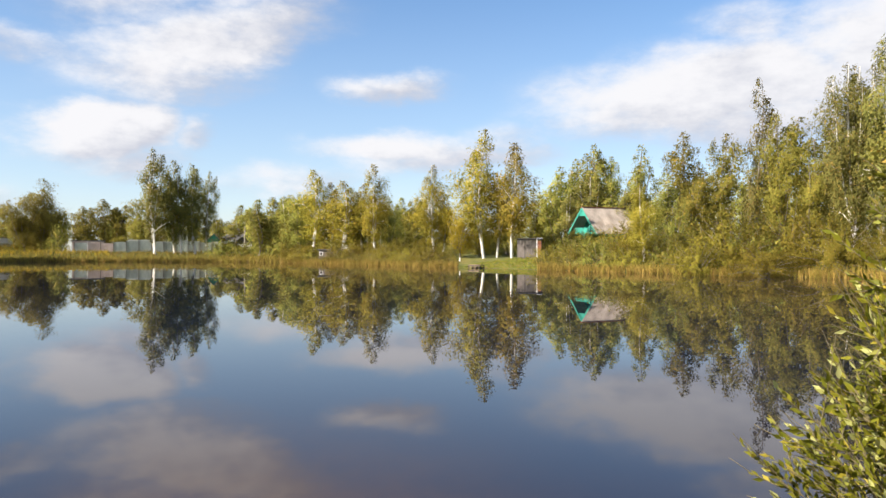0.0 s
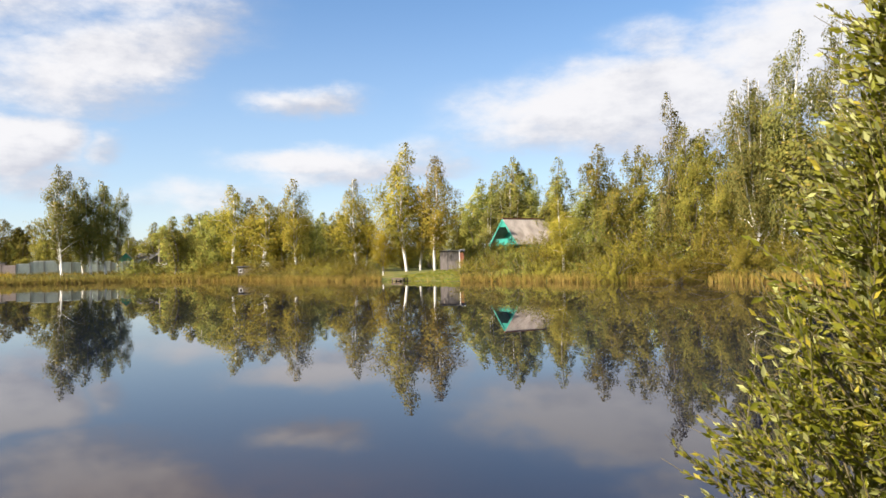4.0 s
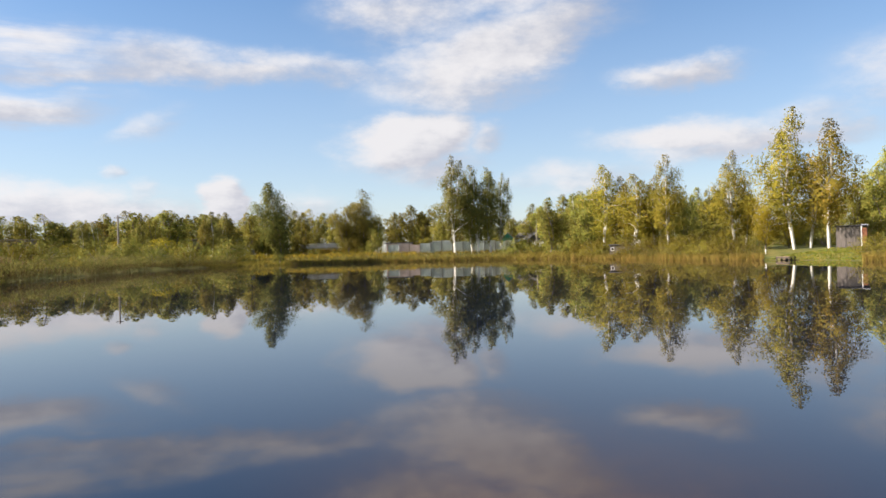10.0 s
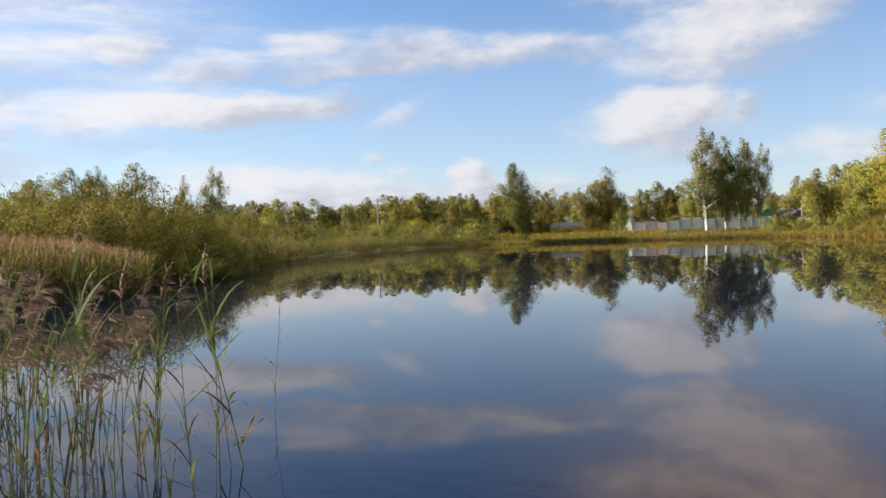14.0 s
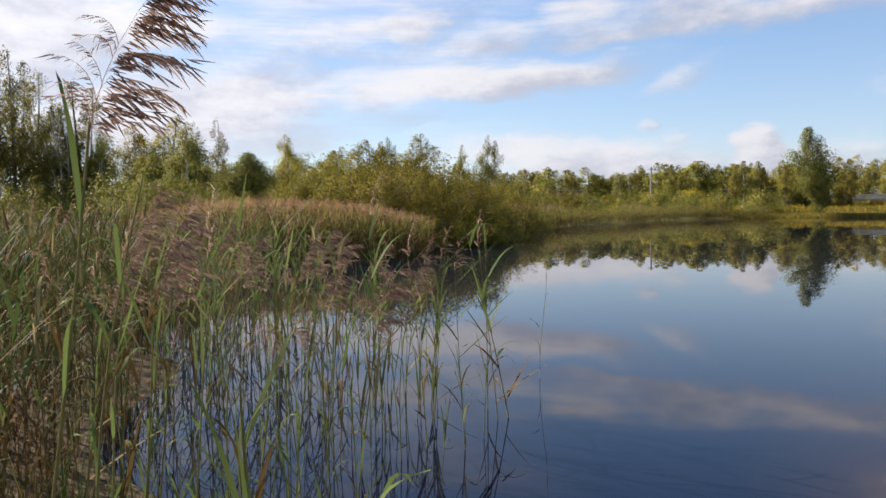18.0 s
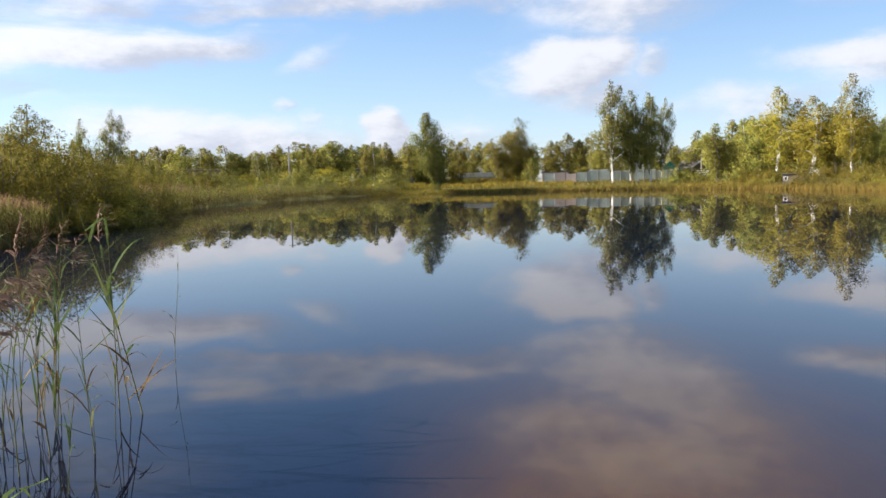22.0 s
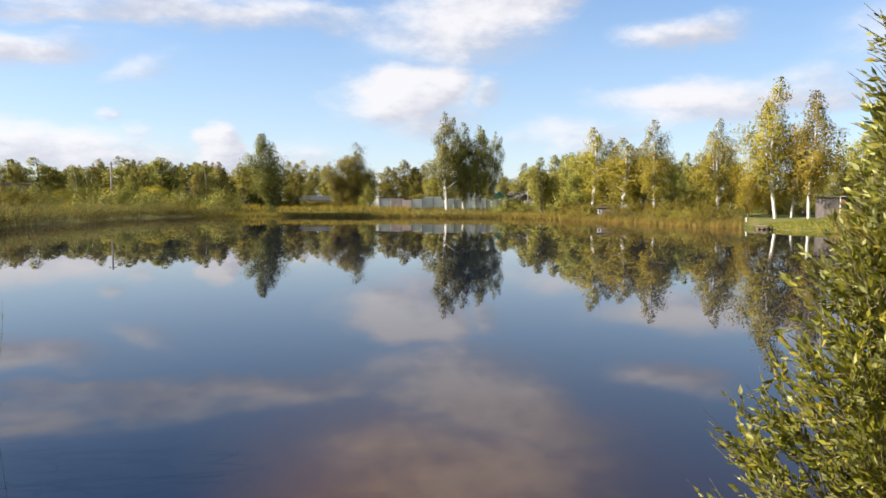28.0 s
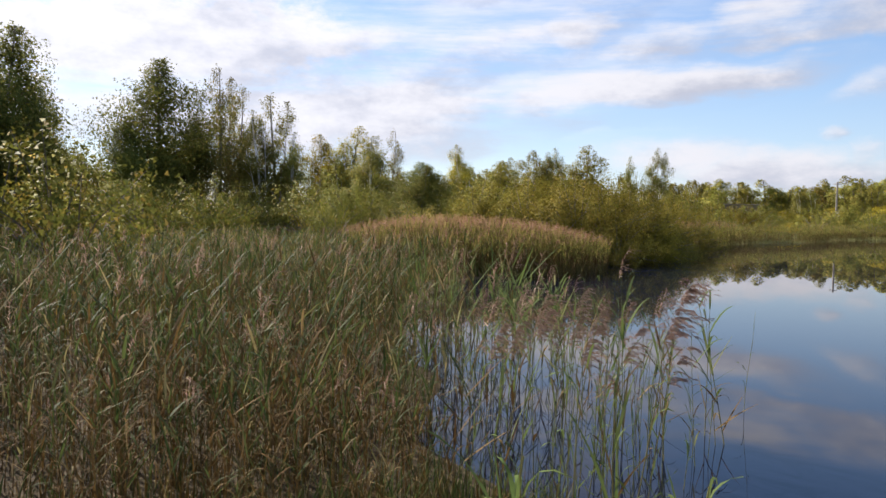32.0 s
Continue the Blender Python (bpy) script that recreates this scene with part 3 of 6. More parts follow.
def tree_model(kind, variant, level=1):
    """Trunk with limbs, and a crown of many leaves in ragged clumps: height 1, half width 1."""
    key = (kind, variant, level)
    if key in _models:
        return _models[key]
    low, wide, shape, limbs, leaves, leaf, bark, up, droop = KINDS[kind]
    rng = np.random.default_rng(ord(kind) * 10 + variant)
    bush = kind in "WVSO"
    # level 0 stands near, 1 on the far bank, 2 deep in the woods
    limbs, leaves, leaf = ((limbs, int(leaves * (2.9 if bush else 2.9)), leaf * (0.46 if bush else 0.50)), (limbs, int(leaves * (1.0 if bush else 1.55)), leaf * (0.74 if bush else 0.66)),
                           (int(limbs * 0.8), int(leaves / 2.2), leaf * 1.1))[level]
    aspect = {"W": 1.1, "V": 1.1, "S": 0.9, "O": 0.9, "R": 2.0, "Y": 2.2, "C": 3.6}.get(kind, 4.2)   # height over half width of the model
    pieces, centres, homes = [], [], []
    lobe = rng.uniform(0, 6.28, 2)
    sway = rng.normal(0, 0.02, (2, 3))

    def spine(z):
        return np.stack([sway[0, 0] * np.sin(z * 5 + sway[0, 1] * 40) * 2, sway[1, 0] * np.sin(z * 4 + sway[1, 1] * 40) * 2, z], -1)

    if not bush:
        z = np.linspace(-0.03, 0.97, 12)
        pieces.append(tube(spine(z), 0.0125 * (1.03 - z) ** 0.8 + 0.0012, 6))
    width = 1.0 / aspect
    # several leaders share one crown, each with a top of its own
    count = {"B": 2, "G": 3, "C": 1, "A": 4, "M": 4, "P": 3, "Y": 4, "R": 5}.get(kind, 1)
    slim = {1: 1.0, 2: 0.9, 3: 0.82, 4: 0.78}.get(count, 0.70)
    lean_a = np.arange(count) * 2 * np.pi / count + rng.normal(0, 0.4, count) + rng.uniform(0, 6.28)
    lean_r = width * rng.uniform(0.32, 0.62, count) * (0.6 if count == 2 else 1.0)
    lean_r[0] *= 0.25
    tops = np.r_[1.0, rng.uniform(0.74, 0.95, max(count - 1, 0))]

    def leader(j, z):
        q = np.asarray(z, float)
        go = lean_r[j] * np.clip(q / tops[j] * 1.25 - 0.12, 0, 1) ** 0.8
        return spine(q) + np.stack([np.cos(lean_a[j]) * go, np.sin(lean_a[j]) * go, 0 * q], -1)

    if not bush:
        for j in range(1, count):
            zj = np.linspace(0.12, tops[j] * 0.96, 7)
            pieces.append(tube(leader(j, zj), 0.006 * (1.05 - zj / tops[j]) ** 0.8 + 0.001, 4))
    for k in range(limbs):
        j = k % count
        u = (k + rng.uniform(0.1, 0.9)) / limbs
        z0 = low + (0.99 * tops[j] - low) * u ** 0.85
        rel = (z0 - low) / (tops[j] - low)
        ang = k * 2.39996 + rng.normal(0, 0.5)
        w = (rel / wide) ** 0.5 if rel < wide else 1 - ((rel - wide) / (1 - wide)) ** shape
        w = width * slim * max(w, 0.16) * rng.uniform(0.5, 1.15) * (1 + 0.22 * np.sin(2 * ang + lobe[0] + z0 * 9) + 0.12 * np.sin(z0 * 23 + lobe[1]))
        if bush:
            a = rng.uniform(0, 2 * np.pi)
            base = np.array([0.12 * np.cos(a) * rng.uniform(0, 1), 0.12 * np.sin(a) * rng.uniform(0, 1), -0.02])
            # dome: tips spread over a half ellipsoid with humps
            el = np.arccos(rng.uniform(0, 1)) * 1.02
            hump = rng.uniform(0.72, 1.08)
            tip = np.array([np.cos(ang) * np.sin(el) * width * hump, np.sin(ang) * np.sin(el) * width * hump, max(0.06, np.cos(el) * 0.95 * hump)])
            t = np.linspace(0, 1, 5)[:, None]
            line = base + (tip - base) * t + np.array([0, 0, 0.10]) * np.sin(t * np.pi)
            r0 = 0.010
        else:
            base = leader(j, np.array(max(0.04, z0 - w * up)))
            tip = leader(j, np.array(z0)) + [np.cos(ang) * w, np.sin(ang) * w, w * up * 0.3]
            t = np.linspace(0, 1, 5)[:, None]
            line = base + (tip - base) * t + np.array([0, 0, 1.0]) * (np.sin(t * np.pi) * w * 0.18 - droop * w * 0.45 * t ** 2)
            r0 = 0.0045 * (1.05 - z0) + 0.001
        few = slice(None, None, 2)
        if k % (5 if level == 2 else 2) == 0:
            pieces.append(tube(line[few], r0 * np.linspace(1, 0.25, 5)[few], 3))
        # clumps along the outer part of the limb
        m = max(10, int(leaves / limbs * (1.0 if bush else 1.75 * (w / width / slim) ** 1.35)))
        clumps = rng.integers(5, 10)
        ct = rng.uniform(0.35 if not bush else 0.45, 1.05, clumps)
        cen = np.stack([np.interp(ct, np.linspace(0, 1, 5), line[:, a]) for a in range(3)], 1)
        which = rng.integers(0, clumps, m)
        spread = (0.24 * w + 0.008) if not bush else 0.075
        off = np.clip(rng.normal(0, 1, (m, 3)), -1.5, 1.5) * spread * np.array([0.62, 0.62, 0.62])
        if droop:
            off[:, 2] -= np.abs(rng.normal(0, 1, m)) * droop * 0.045
        near = cen[which] + off
        # a looser part of the leaves fills the crown between the clumps
        loose = rng.uniform(0, 1, m) < (0.7 if level == 2 else 0.4)
        if bush:
            d_ = rng.normal(size=(m, 3))
            d_ /= np.linalg.norm(d_, axis=1, keepdims=True)
            body_ = tip * rng.uniform(0.45, 1.0, (m, 1)) + d_ * rng.uniform(0.3, 1.0, (m, 1)) * 0.16
        else:
            zz = np.clip(z0 - droop * w * 0.3 + rng.uniform(-1, 1, m) * 0.07, low * 0.5, 0.97 * tops[j])
            aa = ang + rng.uniform(-1, 1, m) * 0.9
            rr = w * (0.25 + 0.75 * np.sqrt(rng.uniform(0, 1, m))) * (0.9 + 0.18 * np.sin(aa * 5 + zz * 60 + lobe[0]))
            body_ = leader(j, zz) + np.stack([np.cos(aa) * rr, np.sin(aa) * rr, 0 * rr], 1)
        centres.append(np.where(loose[:, None], body_, near))
        homes.append(np.where(loose[:, None], np.average(cen, axis=0)[None], cen[which]))
    if not bush:
        for j in range(count):
            q = 300 // count + 60
            zt = tops[j] * (0.975 - 0.17 * rng.uniform(0, 1, q) ** 0.9)
            at_ = rng.uniform(0, 6.283, q)
            rt = (0.005 + 0.50 * slim * width * ((0.985 * tops[j] - zt) / (0.17 * tops[j])) ** 0.7) * np.sqrt(rng.uniform(0, 1, q))
            top = leader(j, zt) + np.stack([np.cos(at_) * rt, np.sin(at_) * rt, 0 * rt], 1)
            centres.append(top)
            homes.append(top * 0 + leader(j, np.array(0.88 * tops[j])))
    clump_at = np.concatenate(homes)
    c = np.concatenate(centres)
    c[:, 2] = np.maximum(c[:, 2], 0.012)
    out = c - (spine(c[:, 2] * 0.8 + 0.05) if not bush else np.array([0, 0, 0.1]))
    out /= np.linalg.norm(out, axis=1, keepdims=True) + 1e-6
    out[:, 2] += 0.25
    lv, lf = leaf_quads(c, leaf * (1.0 if level == 2 else 1.12), rng, 0.5 if droop else 0.1, 0.62, out, True)
    tri = lv.reshape(-1, 3, 3)
    flat_n = np.cross(tri[:, 1] - tri[:, 0], tri[:, 2] - tri[:, 0])
    flat_n /= np.linalg.norm(flat_n, axis=1, keepdims=True) + 1e-12
    turned = (flat_n * out).sum(1) < 0
    tri[turned] = tri[turned][:, [0, 2, 1]]
    flat_n[turned] *= -1
    lv = tri.reshape(-1, 3)
    soft_n = 0.8 * (c - clump_at) / (np.linalg.norm(c - clump_at, axis=1, keepdims=True) + 1e-6) + 0.8 * out + 0.55 * flat_n
    tv, tf = joined(pieces)
    norm = np.array([1 / width, 1 / width, 1.0])
    wood = mesh_of("trunk", tv * norm, tf, BARK_WHITE if bark == "white" else BARK_GREY, True)
    crown = mesh_of("crown", lv * norm, lf, LEAF[kind], True)
    soft_n = soft_n / norm
    soft_n /= np.linalg.norm(soft_n, axis=1, keepdims=True) + 1e-9
    crown.normals_split_custom_set_from_vertices(np.repeat(soft_n, 3, 0).tolist())
    _models[key] = (wood, crown)
    return _models[key]


TREE_RNG = random.Random(5)


def tree(kind, x, y, top, half, group="", level=None):
    """A tree whose crown's top is at height top and whose crown is half wide to each side."""
    z = float(ground_z(x, y)) - 0.05
    if shore_distance(x, y) < 0.3:
        z = 0.0
    name, label, category = TREE_NAME[kind]
    root = new(name)
    root.empty_display_size = 0.3
    h = max(0.8, top - z)
    away = math.hypot(x, y)
    if level is None:
        level = 0 if away < (52 if kind in "WVSO" else 86 if x < -20 else 72) else 1 if away < 112 or kind in "GRCB" else 2
    if kind in "WVSO":
        half = min(half, 1.0 * h)
    root.matrix_basis = pose(x, y, z, TREE_RNG.uniform(-1.5, 1.5), TREE_RNG.uniform(-1.5, 1.5), TREE_RNG.uniform(0, 360)) @ Matrix.Diagonal((half * 1.12, half * 1.12, h, 1))
    wood, crown = tree_model(kind, TREE_RNG.randrange(3), level)
    child("trunk" if kind not in "WVSO" else "branching", wood, root)
    child("crown", crown, root)
    return tagged(root, label, category, group)


BIRCHES = [(4.5, 81.9, 15.5, 2.3, "B"), (7.7, 79.6, 13.7, 2.2, "B"), (2.3, 84.0, 8.4, 2.3, "Y"), (6.1, 82.8, 10.7, 1.8, "B"), (-1.1, 87.0, 12.1, 1.9, "B"), (0.0, 90.0, 9.4, 1.5, "B"), (-17.7, 102.5, 13.3, 2.4, "B"), (-12.9, 97.2, 11.2, 2.7, "B"), (-8.5, 92.6, 12.8, 1.9, "B"), (-15.4, 102.9, 11.5, 2.2, "B"), (-11.0, 99.4, 11.2, 2.2, "B"), (-7.5, 103.7, 9.4, 1.8, "A"), (-21.1, 108.0, 10.2, 2.5, "A")]
RIGHT_BACK = [(16.5, 106.7, 14.2, 3.0, "A"), (22.4, 109.7, 18.0, 3.1, "A"), (25.2, 109.1, 16.2, 2.4, "A"), (20.1, 113.2, 16.3, 2.7, "A"), (28.1, 104.3, 17.2, 2.8, "A"), (31.1, 95.0, 17.4, 2.9, "M"), (33.9, 89.8, 16.4, 2.5, "M"), (31.7, 73.5, 19.3, 2.1, "P"), (35.1, 74.1, 15.5, 2.8, "M"), (37.8, 75.0, 13.6, 2.6, "M"), (35.7, 67.1, 14.2, 2.3, "M"), (32.2, 57.6, 16.6, 2.1, "G"), (31.9, 53.1, 17.2, 2.2, "G"), (13.4, 105.1, 9.6, 2.4, "M"), (25.6, 84.2, 10.9, 2.7, "A"), (28.4, 81.2, 10.6, 2.6, "M"), (24.0, 93.0, 9.7, 2.7, "A")]
RIGHT_BACK2 = [(29.7, 65.4, 14.1, 2.2, "M"), (31.1, 62.5, 11.6, 2.2, "M"), (30.1, 54.0, 15.8, 2.0, "G"), (29.7, 47.3, 17.6, 2.2, "G"), (29.6, 42.6, 17.1, 2.0, "G"), (29.3, 37.8, 16.2, 1.8, "M"), (30.8, 51.3, 4.0, 2.8, "W"), (30.8, 46.6, 3.8, 2.6, "W"), (30.4, 42.0, 3.8, 2.4, "W"), (34.9, 55.9, 6.4, 2.5, "S"), (34.0, 49.2, 6.3, 2.3, "S"), (33.3, 59.1, 5.6, 2.3, "S")]
RIGHT_FRONT = [(15.6, 57.9, 7.1, 1.3, "B"), (4.0, 85.9, 5.4, 2.2, "Y"), (21.7, 68.7, 6.8, 2.4, "S"), (19.9, 51.3, 5.5, 3.0, "W"), (16.9, 49.2, 3.1, 1.8, "W"), (19.9, 45.8, 2.7, 2.3, "W"), (24.0, 50.6, 5.2, 2.6, "W"), (24.6, 48.1, 4.6, 2.5, "W"), (21.7, 51.6, 4.0, 3.0, "S"), (24.5, 45.8, 4.1, 2.8, "W"), (17.3, 61.6, 5.0, 1.8, "S"), (15.4, 72.4, 3.3, 2.5, "W"), (13.7, 78.8, 3.9, 2.1, "S"), (11.3, 83.2, 4.4, 2.2, "S"), (15.6, 64.1, 2.7, 2.0, "W"), (-5.9, 91.8, 3.6, 2.5, "W"), (-2.0, 88.0, 3.7, 2.3, "W"), (-9.7, 94.5, 3.3, 2.6, "W"), (1.0, 86.0, 3.1, 1.7, "S"), (17.5, 57.4, 2.6, 1.8, "S"), (15.7, 83.5, 4.5, 2.2, "W"), (19.4, 81.7, 4.1, 2.2, "W"), (13.0, 84.0, 4.4, 2.0, "S"), (17.0, 80.2, 3.1, 1.9, "W"), (-28.2, 116.6, 4.1, 2.8, "S"), (-22.9, 112.7, 3.6, 2.5, "S"), (8.0, 89.6, 4.6, 1.9, "S"), (6.1, 91.8, 3.9, 1.8, "S")]
FAR_GROUP = [(-46.7, 119.4, 18.6, 3.1, "G"), (-45.1, 123.2, 17.2, 3.2, "G"), (-41.6, 123.4, 16.5, 3.0, "G"), (-40.7, 126.9, 15.7, 1.8, "G"), (-68.9, 98.6, 13.5, 2.8, "C"), (-43.2, 121.4, 15.2, 2.9, "G"), (-76.7, 140.7, 15.8, 4.9, "R"), (-76.9, 134.9, 11.8, 4.1, "R"), (-69.3, 133.3, 7.7, 2.3, "S")]
FAR_LINE = [(-127.4, 113.0, 10.1, 3.4, "A"), (-132.0, 122.7, 10.0, 3.6, "M"), (-135.8, 133.3, 13.4, 4.1, "A"), (-133.0, 136.1, 12.5, 3.5, "M"), (-125.7, 136.1, 13.1, 4.3, "A"), (-124.5, 143.9, 11.6, 3.8, "M"), (-120.7, 147.1, 11.8, 3.8, "M"), (-116.2, 150.7, 10.7, 3.8, "A"), (-107.1, 145.0, 11.3, 3.3, "M"), (-110.3, 167.2, 13.8, 4.0, "M"), (-107.3, 169.1, 14.1, 4.0, "Y"), (-103.6, 171.4, 13.0, 4.0, "M"), (-83.5, 170.9, 12.2, 3.5, "M"), (-79.3, 172.9, 14.0, 4.1, "M"), (-75.7, 174.5, 12.8, 3.5, "M"), (-45.9, 153.5, 8.2, 2.7, "A"), (-41.0, 149.7, 11.2, 3.1, "A"), (-36.9, 145.6, 12.2, 3.0, "A"), (-32.4, 141.5, 12.3, 2.9, "A"), (-28.7, 137.2, 12.4, 3.0, "A"), (-25.1, 132.8, 11.9, 2.9, "A"), (-6.8, 125.0, 11.0, 2.3, "A"), (-5.0, 125.1, 10.4, 2.3, "M")]
FAR_SHRUBS = [(-119.0, 91.5, 9.8, 4.6, "A"), (-113.0, 83.0, 9.9, 3.0, "A"), (-116.3, 95.0, 10.3, 3.9, "A"), (-113.4, 98.4, 8.5, 3.5, "M"), (-114.0, 105.2, 9.2, 3.6, "M"), (-106.4, 106.0, 10.5, 3.7, "A"), (-101.8, 110.4, 10.9, 4.2, "A"), (-103.5, 122.2, 10.7, 4.2, "A"), (-98.8, 126.0, 8.6, 4.2, "Y"), (-95.8, 128.3, 10.4, 3.7, "M"), (-90.7, 62.5, 6.1, 2.9, "S"), (-77.3, 71.2, 4.7, 3.6, "S"), (-76.3, 79.4, 4.2, 3.4, "S"), (-77.2, 89.5, 4.7, 4.0, "S"), (-77.7, 98.1, 4.7, 4.2, "S"), (-73.7, 60.1, 4.2, 2.9, "S"), (-81.6, 81.2, 5.3, 3.0, "S")]
LEFT_SHORE = [(-70.6, 25.7, 8.3, 2.1, "M"), (-74.2, 30.4, 9.6, 2.5, "M"), (-75.1, 33.2, 10.0, 1.6, "G"), (-70.1, 34.6, 10.0, 2.6, "M"), (-74.1, 42.0, 9.3, 1.3, "G"), (-72.6, 44.6, 10.4, 1.4, "G"), (-72.6, 42.6, 7.5, 1.9, "S"), (-70.6, 37.9, 5.8, 2.5, "S"), (-80.2, 51.2, 6.2, 2.2, "S"), (-83.3, 55.7, 5.3, 2.3, "S"), (-57.0, 19.2, 6.0, 2.8, "S")]
LEFT_WOOD = [(-41.4, -12.6, 11.7, 2.7, "C"), (-43.8, -11.6, 7.4, 1.8, "C"), (-40.0, -14.1, 10.3, 2.2, "C"), (-72.6, -8.4, 16.2, 4.5, "C"), (-70.4, -10.1, 9.8, 2.8, "C"), (-74.8, -6.1, 10.6, 2.5, "C"), (-78.8, -5.0, 14.0, 2.2, "P"), (-75.9, -2.5, 16.6, 2.6, "P"), (-78.9, -0.5, 15.3, 2.4, "P"), (-74.8, 2.3, 14.0, 2.9, "P"), (-72.9, 0.8, 11.3, 2.2, "G"), (-72.7, 4.0, 10.1, 1.8, "G"), (-78.4, 7.4, 10.7, 2.9, "B"), (-75.9, 11.0, 11.5, 3.3, "B"), (-73.6, 12.6, 9.5, 2.4, "G"), (-77.2, 15.2, 11.2, 1.5, "P"), (-68.7, 16.2, 7.3, 2.5, "C"), (-72.9, 15.9, 6.7, 2.1, "M"), (-77.3, 22.6, 10.1, 2.0, "B"), (-75.8, 20.8, 6.4, 1.7, "M"), (-77.6, 28.0, 8.4, 2.2, "M"), (-78.4, 25.6, 5.7, 1.8, "M"), (-107.4, -19.6, 8.5, 3.3, "M"), (-109.7, -17.8, 8.1, 3.0, "M"), (-80.1, 9.8, 7.5, 2.4, "M"), (-58.8, 1.1, 3.8, 3.7, "S"), (-56.9, -1.5, 3.0, 3.1, "S"), (-60.6, 4.3, 3.5, 2.8, "S"), (-54.8, -5.0, 2.0, 2.5, "W"), (-58.5, -8.1, 2.8, 2.6, "S"), (-60.0, 8.9, 3.2, 3.3, "S"), (-63.4, 12.6, 3.7, 3.2, "S"), (-62.6, 16.0, 3.8, 3.2, "S"), (-65.3, 20.6, 3.7, 3.1, "S"), (-44.1, -10.0, 2.7, 2.1, "S"), (-42.7, -11.6, 4.0, 2.8, "S"), (-41.4, -12.9, 4.1, 2.8, "S"), (-44.4, -8.0, 1.6, 1.8, "S")]
LEFT_DARK = [(-46.4, 6.2, 5.3, 2.6, "S"), (-44.1, 7.9, 4.3, 2.1, "S"), (-47.5, 10.9, 5.4, 1.8, "C"), (-42.6, 4.4, 3.7, 2.4, "S"), (-47.0, 12.9, 3.5, 1.7, "S"), (-46.5, 14.5, 3.0, 1.7, "S"), (-40.0, 7.9, 2.8, 1.9, "S"), (-54.1, 8.5, 8.0, 2.6, "G"), (-46.0, 15.8, 2.4, 1.5, "S"), (-52.9, 13.9, 4.5, 1.7, "S")]
HOUSE_BUSHES = [(14.3, 81.9, 4.5, 2.4, "W"), (16.9, 81.4, 4.7, 2.6, "W"), (19.1, 79.9, 4.7, 2.7, "W"), (15.3, 79.7, 3.9, 2.0, "S"), (20.8, 81.0, 4.6, 2.4, "W"), (12.6, 82.8, 4.3, 2.1, "W")]


for rows, group in ((BIRCHES, "birches on the far bank"), (RIGHT_BACK, "trees of the wood"), (RIGHT_BACK2, "trees of the wood"), (RIGHT_FRONT, "bushes on the bank"), (FAR_GROUP, "trees at the far end"),
                    (FAR_LINE, "distant tree line"), (FAR_SHRUBS, "distant tree line"), (LEFT_SHORE, "trees by the reed bed"), (LEFT_WOOD, "trees by the reed bed"), (LEFT_DARK, "bushes on the bank"), (HOUSE_BUSHES, "bushes on the bank")):
    for x, y, top, half, kind in rows:
        tree(kind, x, y, top, half * (1.2 if kind == "B" and x > -40 else 1.0), group)

# the woods go on behind: seeded rows of the same trees
fill = random.Random(11)
for a0, a1, d0, d1, h0, h1, count, kinds in ((-32, -8, 95, 150, 9, 15, 30, "AMMG"), (-8, 14, 112, 165, 8, 12, 42, "AMMG"), (12, 34, 165, 230, 8, 12, 44, "AMM"), (16, 42, 150, 172, 7, 10, 40, "MAMG"), (34, 60, 135, 200, 8, 11.5, 66, "AMMG"),
                                             (60, 80, 85, 150, 7, 10, 34, "AMMG"), (80, 112, 72, 130, 7, 10, 40, "AMM"), (-80, -32, 50, 90, 9, 14, 14, "AM"), (112, 280, 40, 110, 9, 14, 22, "AM")):
    for _ in range(count):
        a, d = radians(fill.uniform(a0, a1)), fill.uniform(d0, d1)
        h = fill.uniform(h0, h1) * (d / (d0 + d1) * 2) ** 0.7
        x, y = -math.sin(a) * d, math.cos(a) * d
        if shore_distance(x, y) > 4:
            tree(fill.choice(kinds), x, y, h, h * fill.uniform(0.17, 0.24), "woods behind", 2)

# undergrowth along the banks: low shrubs in front of the woods
for a0, a1, d0, d1, h0, h1, count, kinds in ((-24, -12, 58, 72, 2.0, 4.0, 14, "WSM"), (-14, -6, 86, 100, 1.6, 3.2, 14, "WSW"), (-6, 2, 94, 108, 1.8, 3.4, 14, "WSW"), (2, 12, 100, 116, 2.0, 3.6, 22, "WSW"), (-10, 14, 118, 140, 3.0, 5.0, 26, "SMS"), (10, 17, 114, 132, 2.0, 4.5, 14, "SSW"),
                                             (17, 30, 150, 185, 2.5, 4.5, 18, "SWM"), (28, 40, 150, 185, 2.5, 5.0, 20, "SWY"), (38, 50, 112, 150, 2.0, 5.0, 28, "SWSY"), (50, 60, 70, 110, 2.2, 4.5, 22, "SWW"),
                                             (62, 80, 52, 74, 1.8, 4.2, 24, "SSSW"), (78, 106, 48, 70, 1.8, 4.6, 28, "SSS"), (104, 130, 20, 50, 2, 4, 12, "SW"), (-75, -26, 28, 48, 2.5, 5, 16, "WS")):
    for _ in range(count):
        a, d = radians(fill.uniform(a0, a1)), fill.uniform(d0, d1)
        h = fill.uniform(h0, h1)
        x, y = -math.sin(a) * d, math.cos(a) * d
        if shore_distance(x, y) > 2.5 and not (0.5 < math.degrees(a) - 29.0 < 5.5 and d < 168):
            tree(fill.choice(kinds), x, y, h + 0.6, h * fill.uniform(0.7, 1.0), "undergrowth on the bank", 1 if d < 80 else 2)

